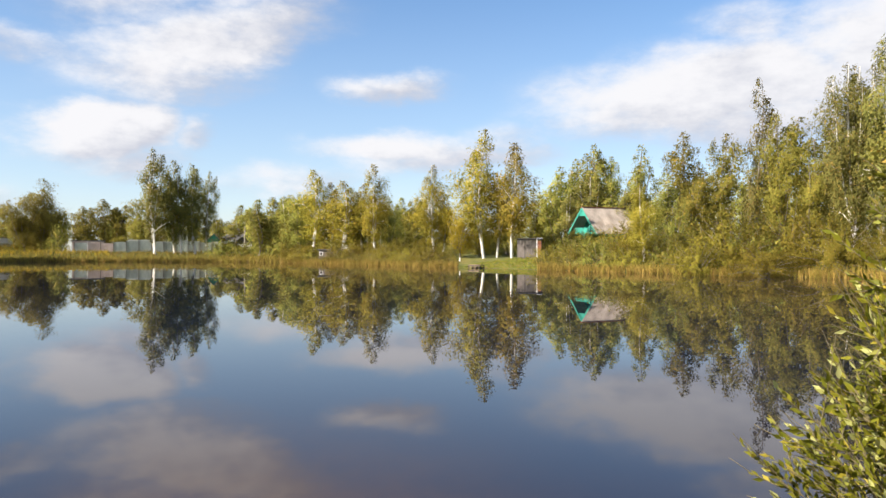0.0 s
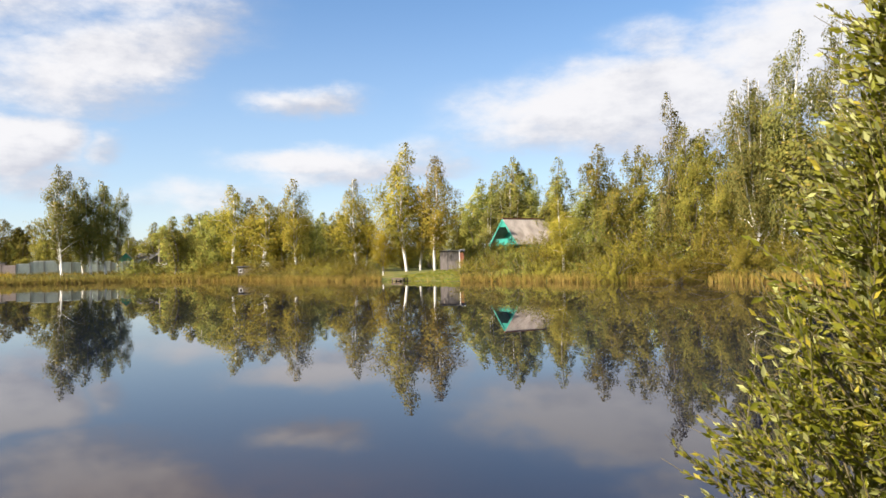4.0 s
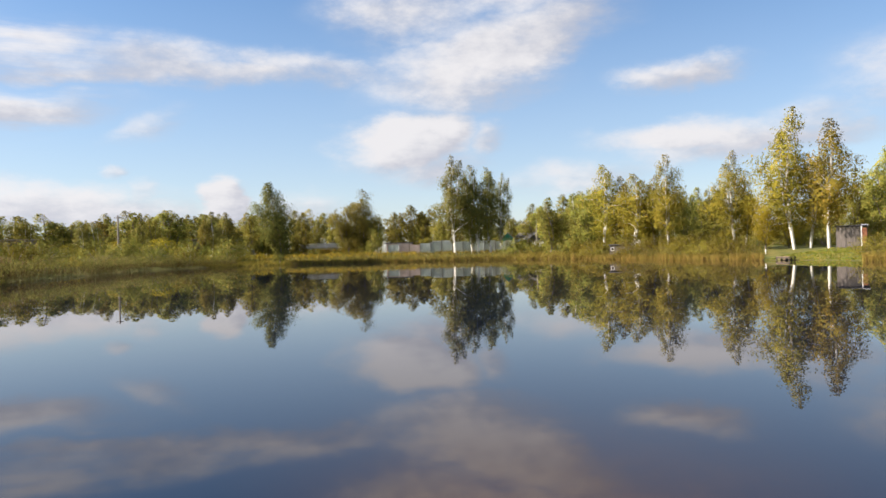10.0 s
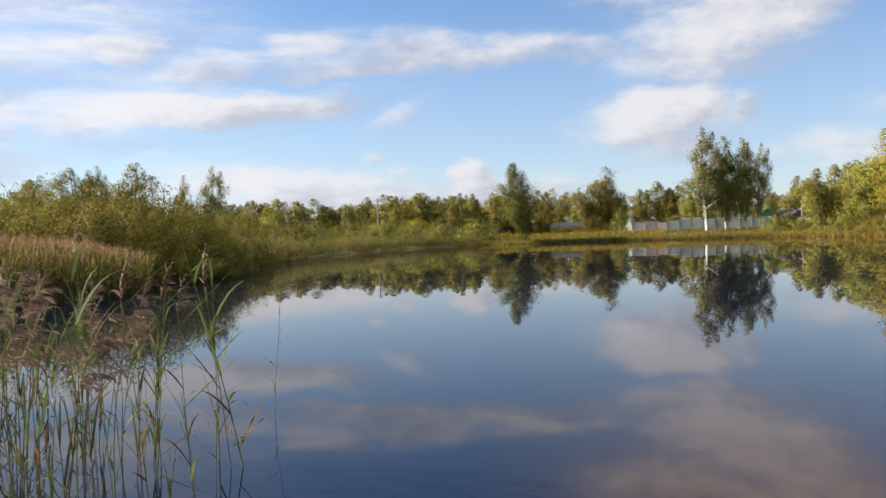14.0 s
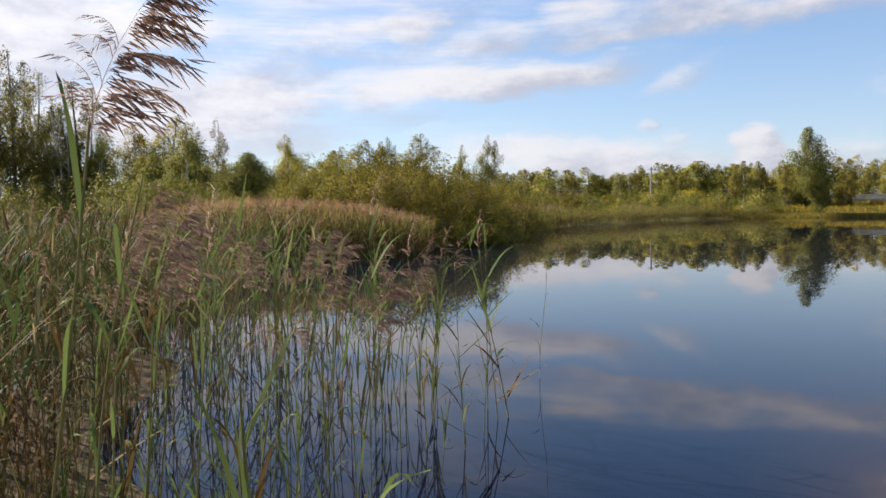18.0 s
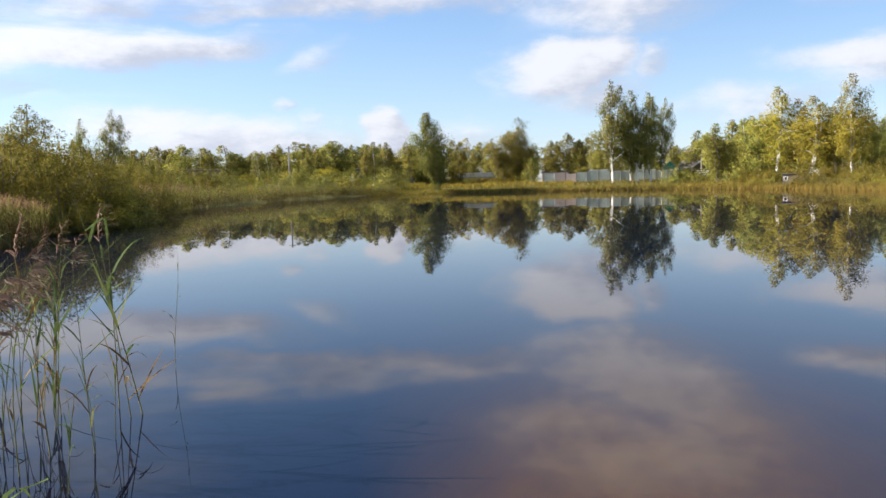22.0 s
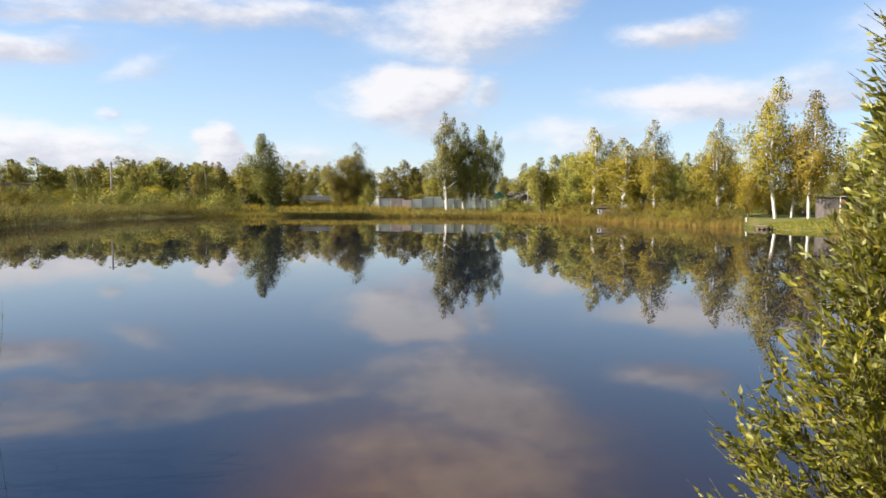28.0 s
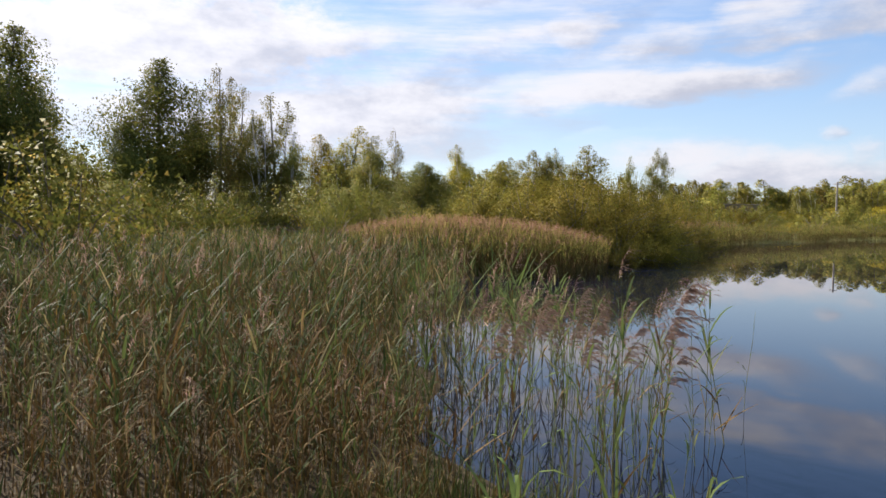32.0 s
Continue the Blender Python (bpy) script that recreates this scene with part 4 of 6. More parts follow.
# a low hedge of bushes close to the water, open at the lawn by the jetty
hedge = random.Random(19)
for k in range(64):
    th_k = math.atan2(*reversed([b - c for b, c in zip((24.0 - 46.0 * k / 63, 42.0 + 60.0 * k / 63), CENTRE)])) + hedge.uniform(-0.012, 0.012)
    r_k = float(shore_radius(th_k)) + hedge.uniform(2.2, 6.5)
    x, y = CENTRE[0] + r_k * math.cos(th_k), CENTRE[1] + r_k * math.sin(th_k)
    if -8.2 < math.degrees(math.atan2(-x, y)) < -0.7:
        continue
    h = hedge.uniform(1.3, 2.6)
    tree(hedge.choice("WWSV"), x, y, h + 0.4, h * hedge.uniform(0.8, 1.1), "undergrowth on the bank", 1)

# the hump of willow bushes at the water on the left
for x, y, top, half, kind in ((-30.5, 15.5, 3.9, 2.8, "V"), (-32.5, 18.2, 3.8, 2.8, "V"), (-34.6, 20.6, 3.0, 2.4, "V"), (-35.5, 15.0, 4.4, 3.2, "V"), (-31.0, 12.0, 4.0, 3.0, "V"), (-28.4, 12.0, 3.2, 2.4, "V"), (-29.3, 13.6, 4.3, 3.2, "V"), (-31.6, 16.4, 4.2, 3.1, "V"), (-29.4, 17.4, 2.9, 2.0, "V"), (-27.2, 14.6, 2.6, 1.8, "V"), (-33.6, 13.2, 4.7, 3.1, "V"), (-33.4, 19.6, 3.6, 2.7, "V"),
                              (-32.6, 9.8, 4.1, 3.1, "V"), (-36.8, 17.2, 4.3, 3.4, "V"), (-36.5, 22.5, 2.4, 2.0, "S"), (-31.0, 19.6, 1.9, 1.5, "S"), (-40.5, 26.8, 3.2, 2.5, "V"), (-44.0, 30.5, 2.2, 2.0, "S"), (-36.5, 8.5, 3.2, 2.6, "S")):
    tree(kind, x, y, top, half, "bushes on the bank")

# low shrubs below the white wall on the far bank
for k in range(9):
    a, d = radians(29.3 + 0.62 * k), 158 + 3 * math.sin(k * 2.2)
    tree("S" if k % 3 else "W", -math.sin(a) * d, math.cos(a) * d, 3.1 + 0.25 * math.sin(k * 1.9), 1.5, "undergrowth on the bank", 2)

# tall trees added beyond the reed bed, mostly out of view, to shade it
for x, y, top, half, kind in ((-17.5, -10.5, 10.0, 2.6, "M"), (-22.0, -12.5, 11.5, 2.8, "G"), (-27.5, -13.5, 11.0, 2.6, "M"), (-24.0, -18.0, 12.0, 2.8, "A"), (-34.0, -16.5, 12.0, 2.8, "G"), (-40.0, -19.0, 12.0, 3.0, "M"),
                              (-47.0, -20.0, 13.0, 3.0, "G"), (-54.0, -19.0, 13.0, 3.0, "A"), (-60.0, -20.0, 13.0, 3.0, "M"), (-12.5, -12.0, 9.0, 2.5, "A"), (-66.0, -17.0, 13.0, 3.0, "G"), (-31.0, -22.0, 12.0, 3.0, "A")):
    tree(kind, x, y, top, half, "trees by the reed bed")

# ---------- reeds and grasses ----------
def ribbon(path, widths, side):
    """A flat blade along a path; side is the direction of its width."""
    p, w = np.asarray(path, float), np.asarray(widths, float)[:, None]
    v = np.stack([p - side * w, p + side * w], 1).reshape(-1, 3)
    k = np.arange(len(p) - 1) * 2
    return v, np.stack([k, k + 1, k + 3, k + 2], 1)


def reed_leaf_shape(rng, length, width, segs, bend):
    t = np.linspace(0, 1, segs + 1)
    path = np.stack([length * t * (0.72 - 0.15 * bend * t), np.zeros_like(t), length * (0.80 * t - bend * 0.80 * t ** 2)], 1)
    w = width * np.clip(0.5 + 2.2 * t, 0, 1) * (1.03 - t) ** 0.65
    return ribbon(path, w, np.array([0, 1.0, 0]))


def spun(piece, ang, at, tilt=0.0):
    v, f = piece
    if tilt:
        c, s = np.cos(tilt), np.sin(tilt)
        v = np.stack([v[:, 0] * c + v[:, 2] * s, v[:, 1], -v[:, 0] * s + v[:, 2] * c], 1)
    c, s = np.cos(ang), np.sin(ang)
    v = np.stack([v[:, 0] * c - v[:, 1] * s, v[:, 0] * s + v[:, 1] * c, v[:, 2]], 1)
    return v + np.asarray(at), f


def plume_pieces(rng, branches, segs, length=0.26, short=1.0):
    """A nodding seed head: a thin axis with loose branchlets that rise and then droop to one side."""
    out = []
    wide = 0.0034 if segs < 2 else 0.0019
    for k in range(branches):
        u = (k + rng.uniform(0, 1)) / branches
        ln = length * (0.55 - 0.30 * u) * rng.uniform(0.45, 1.25) * short
        t = np.linspace(0, 1, segs + 1)
        side, fore = rng.normal(0, 0.42), rng.normal(0.35, 0.30)
        path = np.stack([ln * (fore * t + 0.30 * t ** 2), ln * side * t, ln * (0.85 * t - rng.uniform(0.3, 0.8) * t ** 2)], 1)
        piece = ribbon(path, wide * (1.25 - t) + 0.0012 * rng.uniform(0, 1.6, segs + 1), np.array([0.3, 0.8, 0.5]))
        out.append((piece[0] + np.array([length * 0.30 * u ** 2, 0, length * u * 0.9]), piece[1]))
    return out


def spray_pieces(rng, branches=24, length=0.27):
    """A large plume: branches that arch over to one side, each hung with short spikelets."""
    out = []
    t = np.linspace(0, 1, 6)
    axis = np.stack([0.26 * length * t ** 2, 0 * t, 0.95 * length * t], 1)
    out.append(ribbon(axis, 0.0016 * (1.2 - t), np.array([0.3, 0.9, 0.2])))
    for k in range(branches):
        u = (k + rng.uniform(0, 0.8)) / branches
        p = np.array([0.26 * length * u ** 2, 0, 0.95 * length * u])
        ln, side, fall = length * (0.62 - 0.34 * u) * rng.uniform(0.6, 1.15), rng.normal(0, 0.35), rng.uniform(0.25, 0.75)
        way = 1.0 if rng.uniform() < 0.78 else -0.5
        path = p + np.stack([ln * way * (0.35 * t + 0.50 * t ** 2), ln * side * t, ln * (0.75 * t - fall * t ** 2)], 1)
        out.append(ribbon(path, 0.0011 * (1.25 - t), np.array([0.3, 0.8, 0.5])))
        for q in range(22):
            w = 0.12 + 0.88 * (q + rng.uniform(0, 1)) / 22
            at = np.array([np.interp(w, t, path[:, i]) for i in range(3)])
            tip = at + np.array([0.75 * way + rng.normal(0, 0.15), side * 0.5 + rng.normal(0, 0.22), rng.normal(-0.15 - 0.5 * fall * w, 0.18)]) * rng.uniform(0.018, 0.040)
            out.append(ribbon(np.stack([at, (at + tip) / 2, tip]), np.array([0.0008, 0.0018, 0.0004]), np.array([0.4, 0.5, 0.75])))
    return out




def reed_template(seed, detail):
    """Stem, leaves, dry leaves and plume of one reed, 1.4 m high. detail: 0 far, 1 middle, 2 near."""
    rng = np.random.default_rng(900 + seed)
    h = 1.4
    segs = (2, 3, 5)[detail]
    z = np.linspace(0, h, segs + 1)
    lean = rng.normal(0, 0.10, 2)
    spine = lambda q: np.stack([lean[0] * (q / h) ** 2, lean[1] * (q / h) ** 2, q], -1)
    if detail == 2:
        stem = tube(spine(z), 0.0028 * (1.15 - z / h) + 0.0010, 4)
    else:
        stem = ribbon(spine(z), 0.0055 * (1.15 - z / h) + 0.001, np.array([np.cos(seed), np.sin(seed), 0]))
    green, dry = [], []
    n = (4, 7, 9)[detail]
    for k in range(n):
        q = h * (0.22 + 0.74 * (k + rng.uniform(0, 0.7)) / n)
        leaf = reed_leaf_shape(rng, rng.uniform(0.24, 0.52), rng.uniform(0.008, 0.0135) * (1.7 if detail == 0 else 1.0), (2, 3, 5)[detail], rng.uniform(0.0, 1.0))
        piece = spun(leaf, k * 3.14 + rng.normal(0, 0.7), spine(np.array(q)), rng.uniform(-0.6, 0.4))
        (dry if q < 0.5 * h and rng.uniform() < 0.55 else green).append(piece)
    plume = [(v + spine(np.array(h - 0.04)), f) for v, f in plume_pieces(rng, (7, 12, 24)[detail], (1, 2, 3)[detail])]
    return stem, joined(green), joined(dry) if dry else None, joined(plume)


def bed(name, label, spots, heights, detail, plumes=0.5, seed=0, dryness=0.0, mats=None, kind="stuff", wind=0.5):
    """Many reeds in one mesh. spots: (n, 3) feet."""
    rng = np.random.default_rng(seed + 70)
    temps = [reed_template(s, detail) for s in range(8)]
    mats = mats or (REED_STEM, REED_LEAF, REED_OLD, PLUME)
    vs, fs, ms, base = [], [], [], 0
    which = rng.integers(0, 8, len(spots))
    for w in range(8):
        idx = np.nonzero(which == w)[0]
        if not len(idx):
            continue
        turn, s = rng.uniform(0, 6.283, len(idx)), heights[idx] / 1.4
        plume_turn = wind + rng.normal(0, 0.5, len(idx))
        has = rng.uniform(0, 1, len(idx)) < plumes
        old = rng.uniform(0, 1, len(idx)) < dryness
        tx, ty = rng.normal(0, 0.07, len(idx)), rng.normal(0, 0.07, len(idx))
        for part_no, piece in enumerate(temps[w]):
            if piece is None:
                continue
            v, f = piece
            sel = np.nonzero(has)[0] if part_no == 3 else np.arange(len(idx))
            if not len(sel):
                continue
            a = turn[sel] if part_no < 3 else plume_turn[sel]
            c, sn = np.cos(a)[:, None], np.sin(a)[:, None]
            if part_no == 3:
                tip = temps[w][0][0][-2:].mean(0)
                loc = v - tip
                x0, y0 = loc[None, :, 0] * c - loc[None, :, 1] * sn, loc[None, :, 0] * sn + loc[None, :, 1] * c
                ca, sa_ = np.cos(turn[sel])[:, None], np.sin(turn[sel])[:, None]
                x, y, zz = x0 + tip[0] * ca - tip[1] * sa_, y0 + tip[0] * sa_ + tip[1] * ca, np.repeat(v[None, :, 2], len(sel), 0)
            else:
                x, y, zz = v[None, :, 0] * c - v[None, :, 1] * sn, v[None, :, 0] * sn + v[None, :, 1] * c, np.repeat(v[None, :, 2], len(sel), 0)
            k = s[sel][:, None]
            p = np.stack([x * k + tx[sel][:, None] * zz * k, y * k + ty[sel][:, None] * zz * k, zz * k], -1) + spots[idx[sel]][:, None]
            vs.append(p.reshape(-1, 3))
            off = (np.arange(len(sel)) * len(v))[:, None, None]
            fs.append((f[None] + off + base).reshape(-1, 4))
            mi = np.full((len(sel), len(f)), part_no)
            if part_no == 1:
                mi[old[sel]] = 2
            ms.append(mi.ravel())
            base += len(sel) * len(v)
    me = mesh_of(name, np.concatenate(vs), np.concatenate(fs), mats[0])
    for m in mats[1:]:
        me.materials.append(m)
    me.polygons.foreach_set("material_index", np.concatenate(ms).astype(np.int32))
    return tagged(new(name, me), label, "reeds", kind=kind)


def spread(n, a0, a1, d0, d1, seed, keep, eye=(0.4, -0.6)):
    """Spots in a sector about the walk, where keep(x, y) holds."""
    rng = np.random.default_rng(seed)
    a, d = np.radians(rng.uniform(a0, a1, n * 6)), np.sqrt(rng.uniform(d0 ** 2, d1 ** 2, n * 6))
    x, y = eye[0] - np.sin(a) * d, eye[1] + np.cos(a) * d
    k = np.nonzero(keep(x, y) & clear_of_walk(x, y))[0][:n]
    x, y = x[k], y[k]
    return np.stack([x, y, np.maximum(ground_z(x, y), -0.6)], 1)


def clear_of_walk(x, y):
    """Away from the ground that the camera's bearer stands on."""
    near = np.hypot(x - 0.0, y - 0.0) < 0.95
    far = np.hypot(x - 1.0, y + 1.2) < 2.6
    mid = np.hypot(x - 0.6, y + 0.4) < 1.1
    return ~(near | far | mid)


def blades(name, label, spots, heights, mats, seed, width=0.012, segs=2, category="grass", per=4):
    """Tufts of grass blades, several to a spot, in one mesh."""
    rng = np.random.default_rng(seed)
    n = len(spots) * per
    foot = np.repeat(spots, per, 0) + np.concatenate([rng.normal(0, 0.06, (n, 2)), np.zeros((n, 1))], 1)
    h = np.repeat(heights, per) * rng.uniform(0.55, 1.15, n)
    a, lean = rng.uniform(0, 6.283, n), rng.uniform(0.05, 0.55, n) * h
    t = np.linspace(0, 1, segs + 1)
    path = foot[:, None] + np.stack([np.cos(a)[:, None] * lean[:, None] * t ** 2, np.sin(a)[:, None] * lean[:, None] * t ** 2, h[:, None] * (t - 0.12 * t ** 2)], -1)
    b = rng.uniform(0, 6.283, n)
    side = np.stack([np.cos(b), np.sin(b), 0 * b], -1)[:, None]
    w = (width * rng.uniform(0.6, 1.4, n))[:, None, None] * (1.02 - t)[None, :, None]
    v = np.stack([path - side * w, path + side * w], 2).reshape(-1, 3)
    k = np.arange(segs) * 2
    f = np.stack([k, k + 1, k + 3, k + 2], 1)[None] + (np.arange(n) * 2 * (segs + 1))[:, None, None]
    me = mesh_of(name, v, f.reshape(-1, 4), mats[0])
    for m in mats[1:]:
        me.materials.append(m)
    me.polygons.foreach_set("material_index", np.repeat(rng.integers(0, len(mats), n), segs).astype(np.int32))
    return tagged(new(name, me), label, category, kind="stuff")


def shore_spots(n, a0, a1, d0, d1, seed, power=1.0):
    """Spots along the water's edge between two yaws seen from the origin, d metres out from it."""
    rng = np.random.default_rng(seed)
    th_all = np.linspace(-np.pi, np.pi, 5000)
    r = shore_radius(th_all)
    x, y = CENTRE[0] + r * np.cos(th_all), CENTRE[1] + r * np.sin(th_all)
    yaw_ = np.degrees(np.arctan2(-x, y))
    ok = np.nonzero((yaw_ > a0) & (yaw_ < a1) & (np.hypot(x, y) > 18))[0]
    step = np.hypot(np.gradient(x), np.gradient(y))[ok]
    pick = rng.choice(ok, n, p=step / step.sum())
    d = d0 + (d1 - d0) * rng.uniform(0, 1, n) ** power
    t2 = th_all[pick] + rng.normal(0, 0.001, n)
    rr = shore_radius(t2) + d
    x, y = CENTRE[0] + rr * np.cos(t2), CENTRE[1] + rr * np.sin(t2)
    return np.stack([x, y, np.maximum(ground_z(x, y), -0.4)], 1)


rg = np.random.default_rng(3)


def tall(n, lo, hi):
    return rg.uniform(lo, hi, n)


def off_lawn(s):
    """Leaves out the mown strip behind the jetty."""
    a = np.degrees(np.arctan2(-s[:, 0], s[:, 1]))
    return s[(a < -7.3) | (a > -1.1)]


# far banks: an ochre fringe in the water, green and straw grass behind
s = off_lawn(shore_spots(5200, -40, 12, -0.5, 0.9, 1))
blades("sedge_fringe", "ochre sedge fringe standing at the water's edge", s, tall(len(s), 0.35, 0.85), (SEDGE, SEDGE, GRASS), 1, 0.022)
s = off_lawn(shore_spots(7000, -40, 14, 0.6, 5.0, 2))
blades("bank_grass", "tall green and straw-coloured grass on the bank", s, tall(len(s), 0.35, 0.9), (GRASS, REED_LEAF, SEDGE), 2, 0.022)
s = off_lawn(shore_spots(5200, -40, 12, 3.0, 14.0, 21))
blades("bank_grass", "tall weeds in front of the bushes", s, tall(len(s), 0.5, 1.3), (GRASS, REED_LEAF), 22, 0.03, 1)
s = shore_spots(3000, -7.4, -1.0, 0.1, 13.0, 41)
blades("lawn_grass", "short bright green lawn behind the jetty", s, tall(len(s), 0.06, 0.16), (LAWN, LAWN, GRASS), 42, 0.03, 1)
s = shore_spots(6000, 12, 40, -0.3, 6.0, 3, 1.4)
blades("bank_grass", "yellowing grass on the far low bank", s, tall(len(s), 0.25, 0.75), (SEDGE, GRASS, GRASS), 3, 0.03, 1)
s = shore_spots(5000, 12, 46, 4.0, 24.0, 31)
blades("bank_grass", "rough meadow grass beyond the far bank", s, tall(len(s), 0.35, 0.8), (GRASS, SEDGE, REED_LEAF), 33, 0.04, 1)
s = shore_spots(1600, 24, 48, 9.0, 22.0, 32)
blades("goldenrod_patch", "patch of yellow goldenrod on the far bank", s, tall(len(s), 0.5, 1.0), (GOLD, GOLD, GRASS), 34, 0.05, category="flowers")
s = shore_spots(900, 34, 52, 12.0, 26.0, 38)
blades("goldenrod_patch", "patch of yellow goldenrod between the shrubs", s, tall(len(s), 0.7, 1.2), (GOLD, GRASS), 35, 0.06, category="flowers")
gx_, gy_ = rg.uniform(-1, 1, 700), rg.uniform(0.8, 5.0, 700)
s = np.stack([-87.0 + gx_ * 9.5 * 0.85 + gy_ * 0.53, 140.3 + gx_ * 9.5 * 0.53 - gy_ * 0.85, 0 * gx_], 1)
s[:, 2] = ground_z(s[:, 0], s[:, 1])
blades("goldenrod_patch", "tall goldenrod in front of the white wall", s, tall(len(s), 1.2, 1.9), (GOLD, GRASS, SEDGE), 36, 0.06, category="flowers")
s = shore_spots(3400, 12, 34, -0.6, 1.2, 37)
blades("sedge_fringe", "ochre sedge along the far low bank", s, tall(len(s), 0.4, 0.9), (SEDGE, GRASS, REED_OLD), 37, 0.03)
s = shore_spots(700, 17, 30, -1.0, 0.8, 35)
bed("reed_bed", "thin reeds below the far birches", s, tall(len(s), 0.8, 1.5), 0, 0.15, 12, 0.4, (REED_STEM, BELT_LEAF_LIT, REED_OLD, PLUME))
s = off_lawn(shore_spots(2600, -12, 12, 0.2, 3.5, 36))
bed("reed_bed", "reeds along the far bank", s, tall(len(s), 0.6, 1.15), 0, 0.3, 13, 0.35, (REED_STEM, BELT_LEAF_LIT, REED_OLD, PLUME))

# left bank: reed belts in front of the willow bushes
s = shore_spots(5200, 38, 56, -1.2, 2.4, 4)
bed("reed_bed", "green reed belt with an ochre foot along the bank", s, tall(len(s), 1.1, 1.75), 0, 0.2, 4, 0.25, (REED_STEM, BELT_LEAF_LIT, REED_OLD, PLUME))
s = shore_spots(2200, 53, 60, -0.5, 4.0, 5)
bed("reed_bed", "brown-plumed reeds on the bank", s, np.maximum(tall(len(s), 1.4, 1.75) - s[:, 2], 0.6), 0, 0.95, 5, 0.2, (REED_STEM, BELT_LEAF_LIT, REED_OLD, PLUME_LIT))
s = shore_spots(700, 58, 68, -1.0, 1.0, 6)
bed("reed_bed", "dark reeds beside the willow bushes", s, tall(len(s), 0.6, 1.15), 0, 0.3, 6, 0.2)

# the brown-plumed island of reeds and the wide reed bed
ISLAND = (-24.5, 7.2)
s = spread(3800, 56, 92, 18, 34, 7, lambda x, y: ((x - ISLAND[0]) / 4.0) ** 2 + ((y - ISLAND[1]) / 5.0) ** 2 < 1, (0, 0))
s[:, 2] = np.maximum(s[:, 2], 0.0)
hump = 1.70 - 0.65 * (((s[:, 0] - ISLAND[0]) / 4.0) ** 2 + ((s[:, 1] - ISLAND[1]) / 5.0) ** 2)
bed("reed_bed", "dense clump of reeds with red-brown plumes", s, hump * tall(len(s), 0.9, 1.05), 0, 1.0, 7, 0.1, (REED_STEM, BELT_LEAF_LIT, REED_OLD, PLUME_LIT))
def up_to(s, lo, hi):
    """Heights that bring the tips to between lo and hi over the water."""
    return np.maximum(rg.uniform(lo, hi, len(s)) - s[:, 2], 0.5)


def thinned(x, y, share, lo=64.0, hi=81.0):
    """Sparser where the water shows between the stems."""
    a = np.degrees(np.arctan2(0.4 - x, y + 0.6))
    chance = np.abs(np.sin(x * 127.1 + y * 311.7) * 43758.5) % 1.0
    return (a < lo) | (a > hi) | (chance < share)


s = spread(3400, 62, 125, 15, 34, 8, lambda x, y: shore_distance(x, y) > -0.3)
bed("reed_bed", "wide reed bed behind the pond's near end", s, up_to(s, 0.95, 1.45), 0, 0.2, 8, 0.15)
s = spread(2300, 60, 128, 8, 16, 9, lambda x, y: (shore_distance(x, y) > -1.0) & thinned(x, y, 0.38))
bed("reed_bed", "dense reeds with brown seed heads", s, up_to(s, 0.85, 1.5), 1, 0.22, 9, 0.15)
s = spread(820, 66, 150, 3.4, 8.5, 10, lambda x, y: (shore_distance(x, y) > -0.3) & thinned(x, y, 0.16))
bed("reed_bed", "near reeds mixed with grass on the wet bank", s, up_to(s, 0.6, 1.4), 2, 0.15, 10, 0.2)
s = spread(460, 84, 118, 2.9, 6.2, 15, lambda x, y: shore_distance(x, y) > 0.1)
bed("reed_bed", "golden dry reed stems on the wet bank", s, up_to(s, 0.5, 1.05), 2, 0.06, 15, 0.5, (DRY_STEM, REED_LEAF, REED_OLD, PLUME))
s = spread(110, 52, 84, 4.2, 13.0, 11, lambda x, y: (shore_distance(x, y) < 0.0) & (shore_distance(x, y) > -2.4) & (x < -2.6 - 0.55 * np.abs(y)))
bed("reed_bed", "thin green reeds standing in shallow water", s, up_to(s, 0.85, 1.45), 2, 0.3, 11, 0.15, (PALE_STEM, GREEN_REED, REED_OLD, PLUME))
s = spread(700, 80, 140, 2.6, 13.0, 12, lambda x, y: shore_distance(x, y) > -0.2)
blades("rough_grass", "ochre and green grass between the reeds", s, tall(len(s), 0.35, 0.8), (REED_OLD, DRY_STEM, REED_LEAF), 12, 0.006, 3, per=7)
s = spread(240, 60, 114, 1.5, 3.6, 16, lambda x, y: shore_distance(x, y) > -0.15, (0.0, 0.0))
blades("rough_grass", "sedge tufts along the near edge of the reeds", s, tall(len(s), 0.22, 0.5), (REED_OLD, REED_LEAF, GREEN_REED), 16, 0.005, 3, per=9)
s = spread(3000, 70, 130, 10.0, 44.0, 14, lambda x, y: shore_distance(x, y) > 0.5)
blades("rough_grass", "tall weeds behind the reed bed", s, tall(len(s), 0.5, 1.0), (GRASS, REED_LEAF, REED_LEAF), 14, 0.022, 2, per=5)

# short turf of the near bank
rng_ = np.random.default_rng(44)
s = np.stack([rng_.uniform(-2.0, 9.0, 3600), rng_.uniform(-9.0, 6.0, 3600), np.zeros(3600)], 1)
s = s[shore_distance(s[:, 0], s[:, 1]) > 0.15]
s[:, 2] = ground_z(s[:, 0], s[:, 1])
blades("turf", "short trodden grass on the near bank", s, tall(len(s), 0.05, 0.14), (GRASS, REED_LEAF, SEDGE), 43, 0.006, 1)

# ---------- single reeds near the bearer ----------


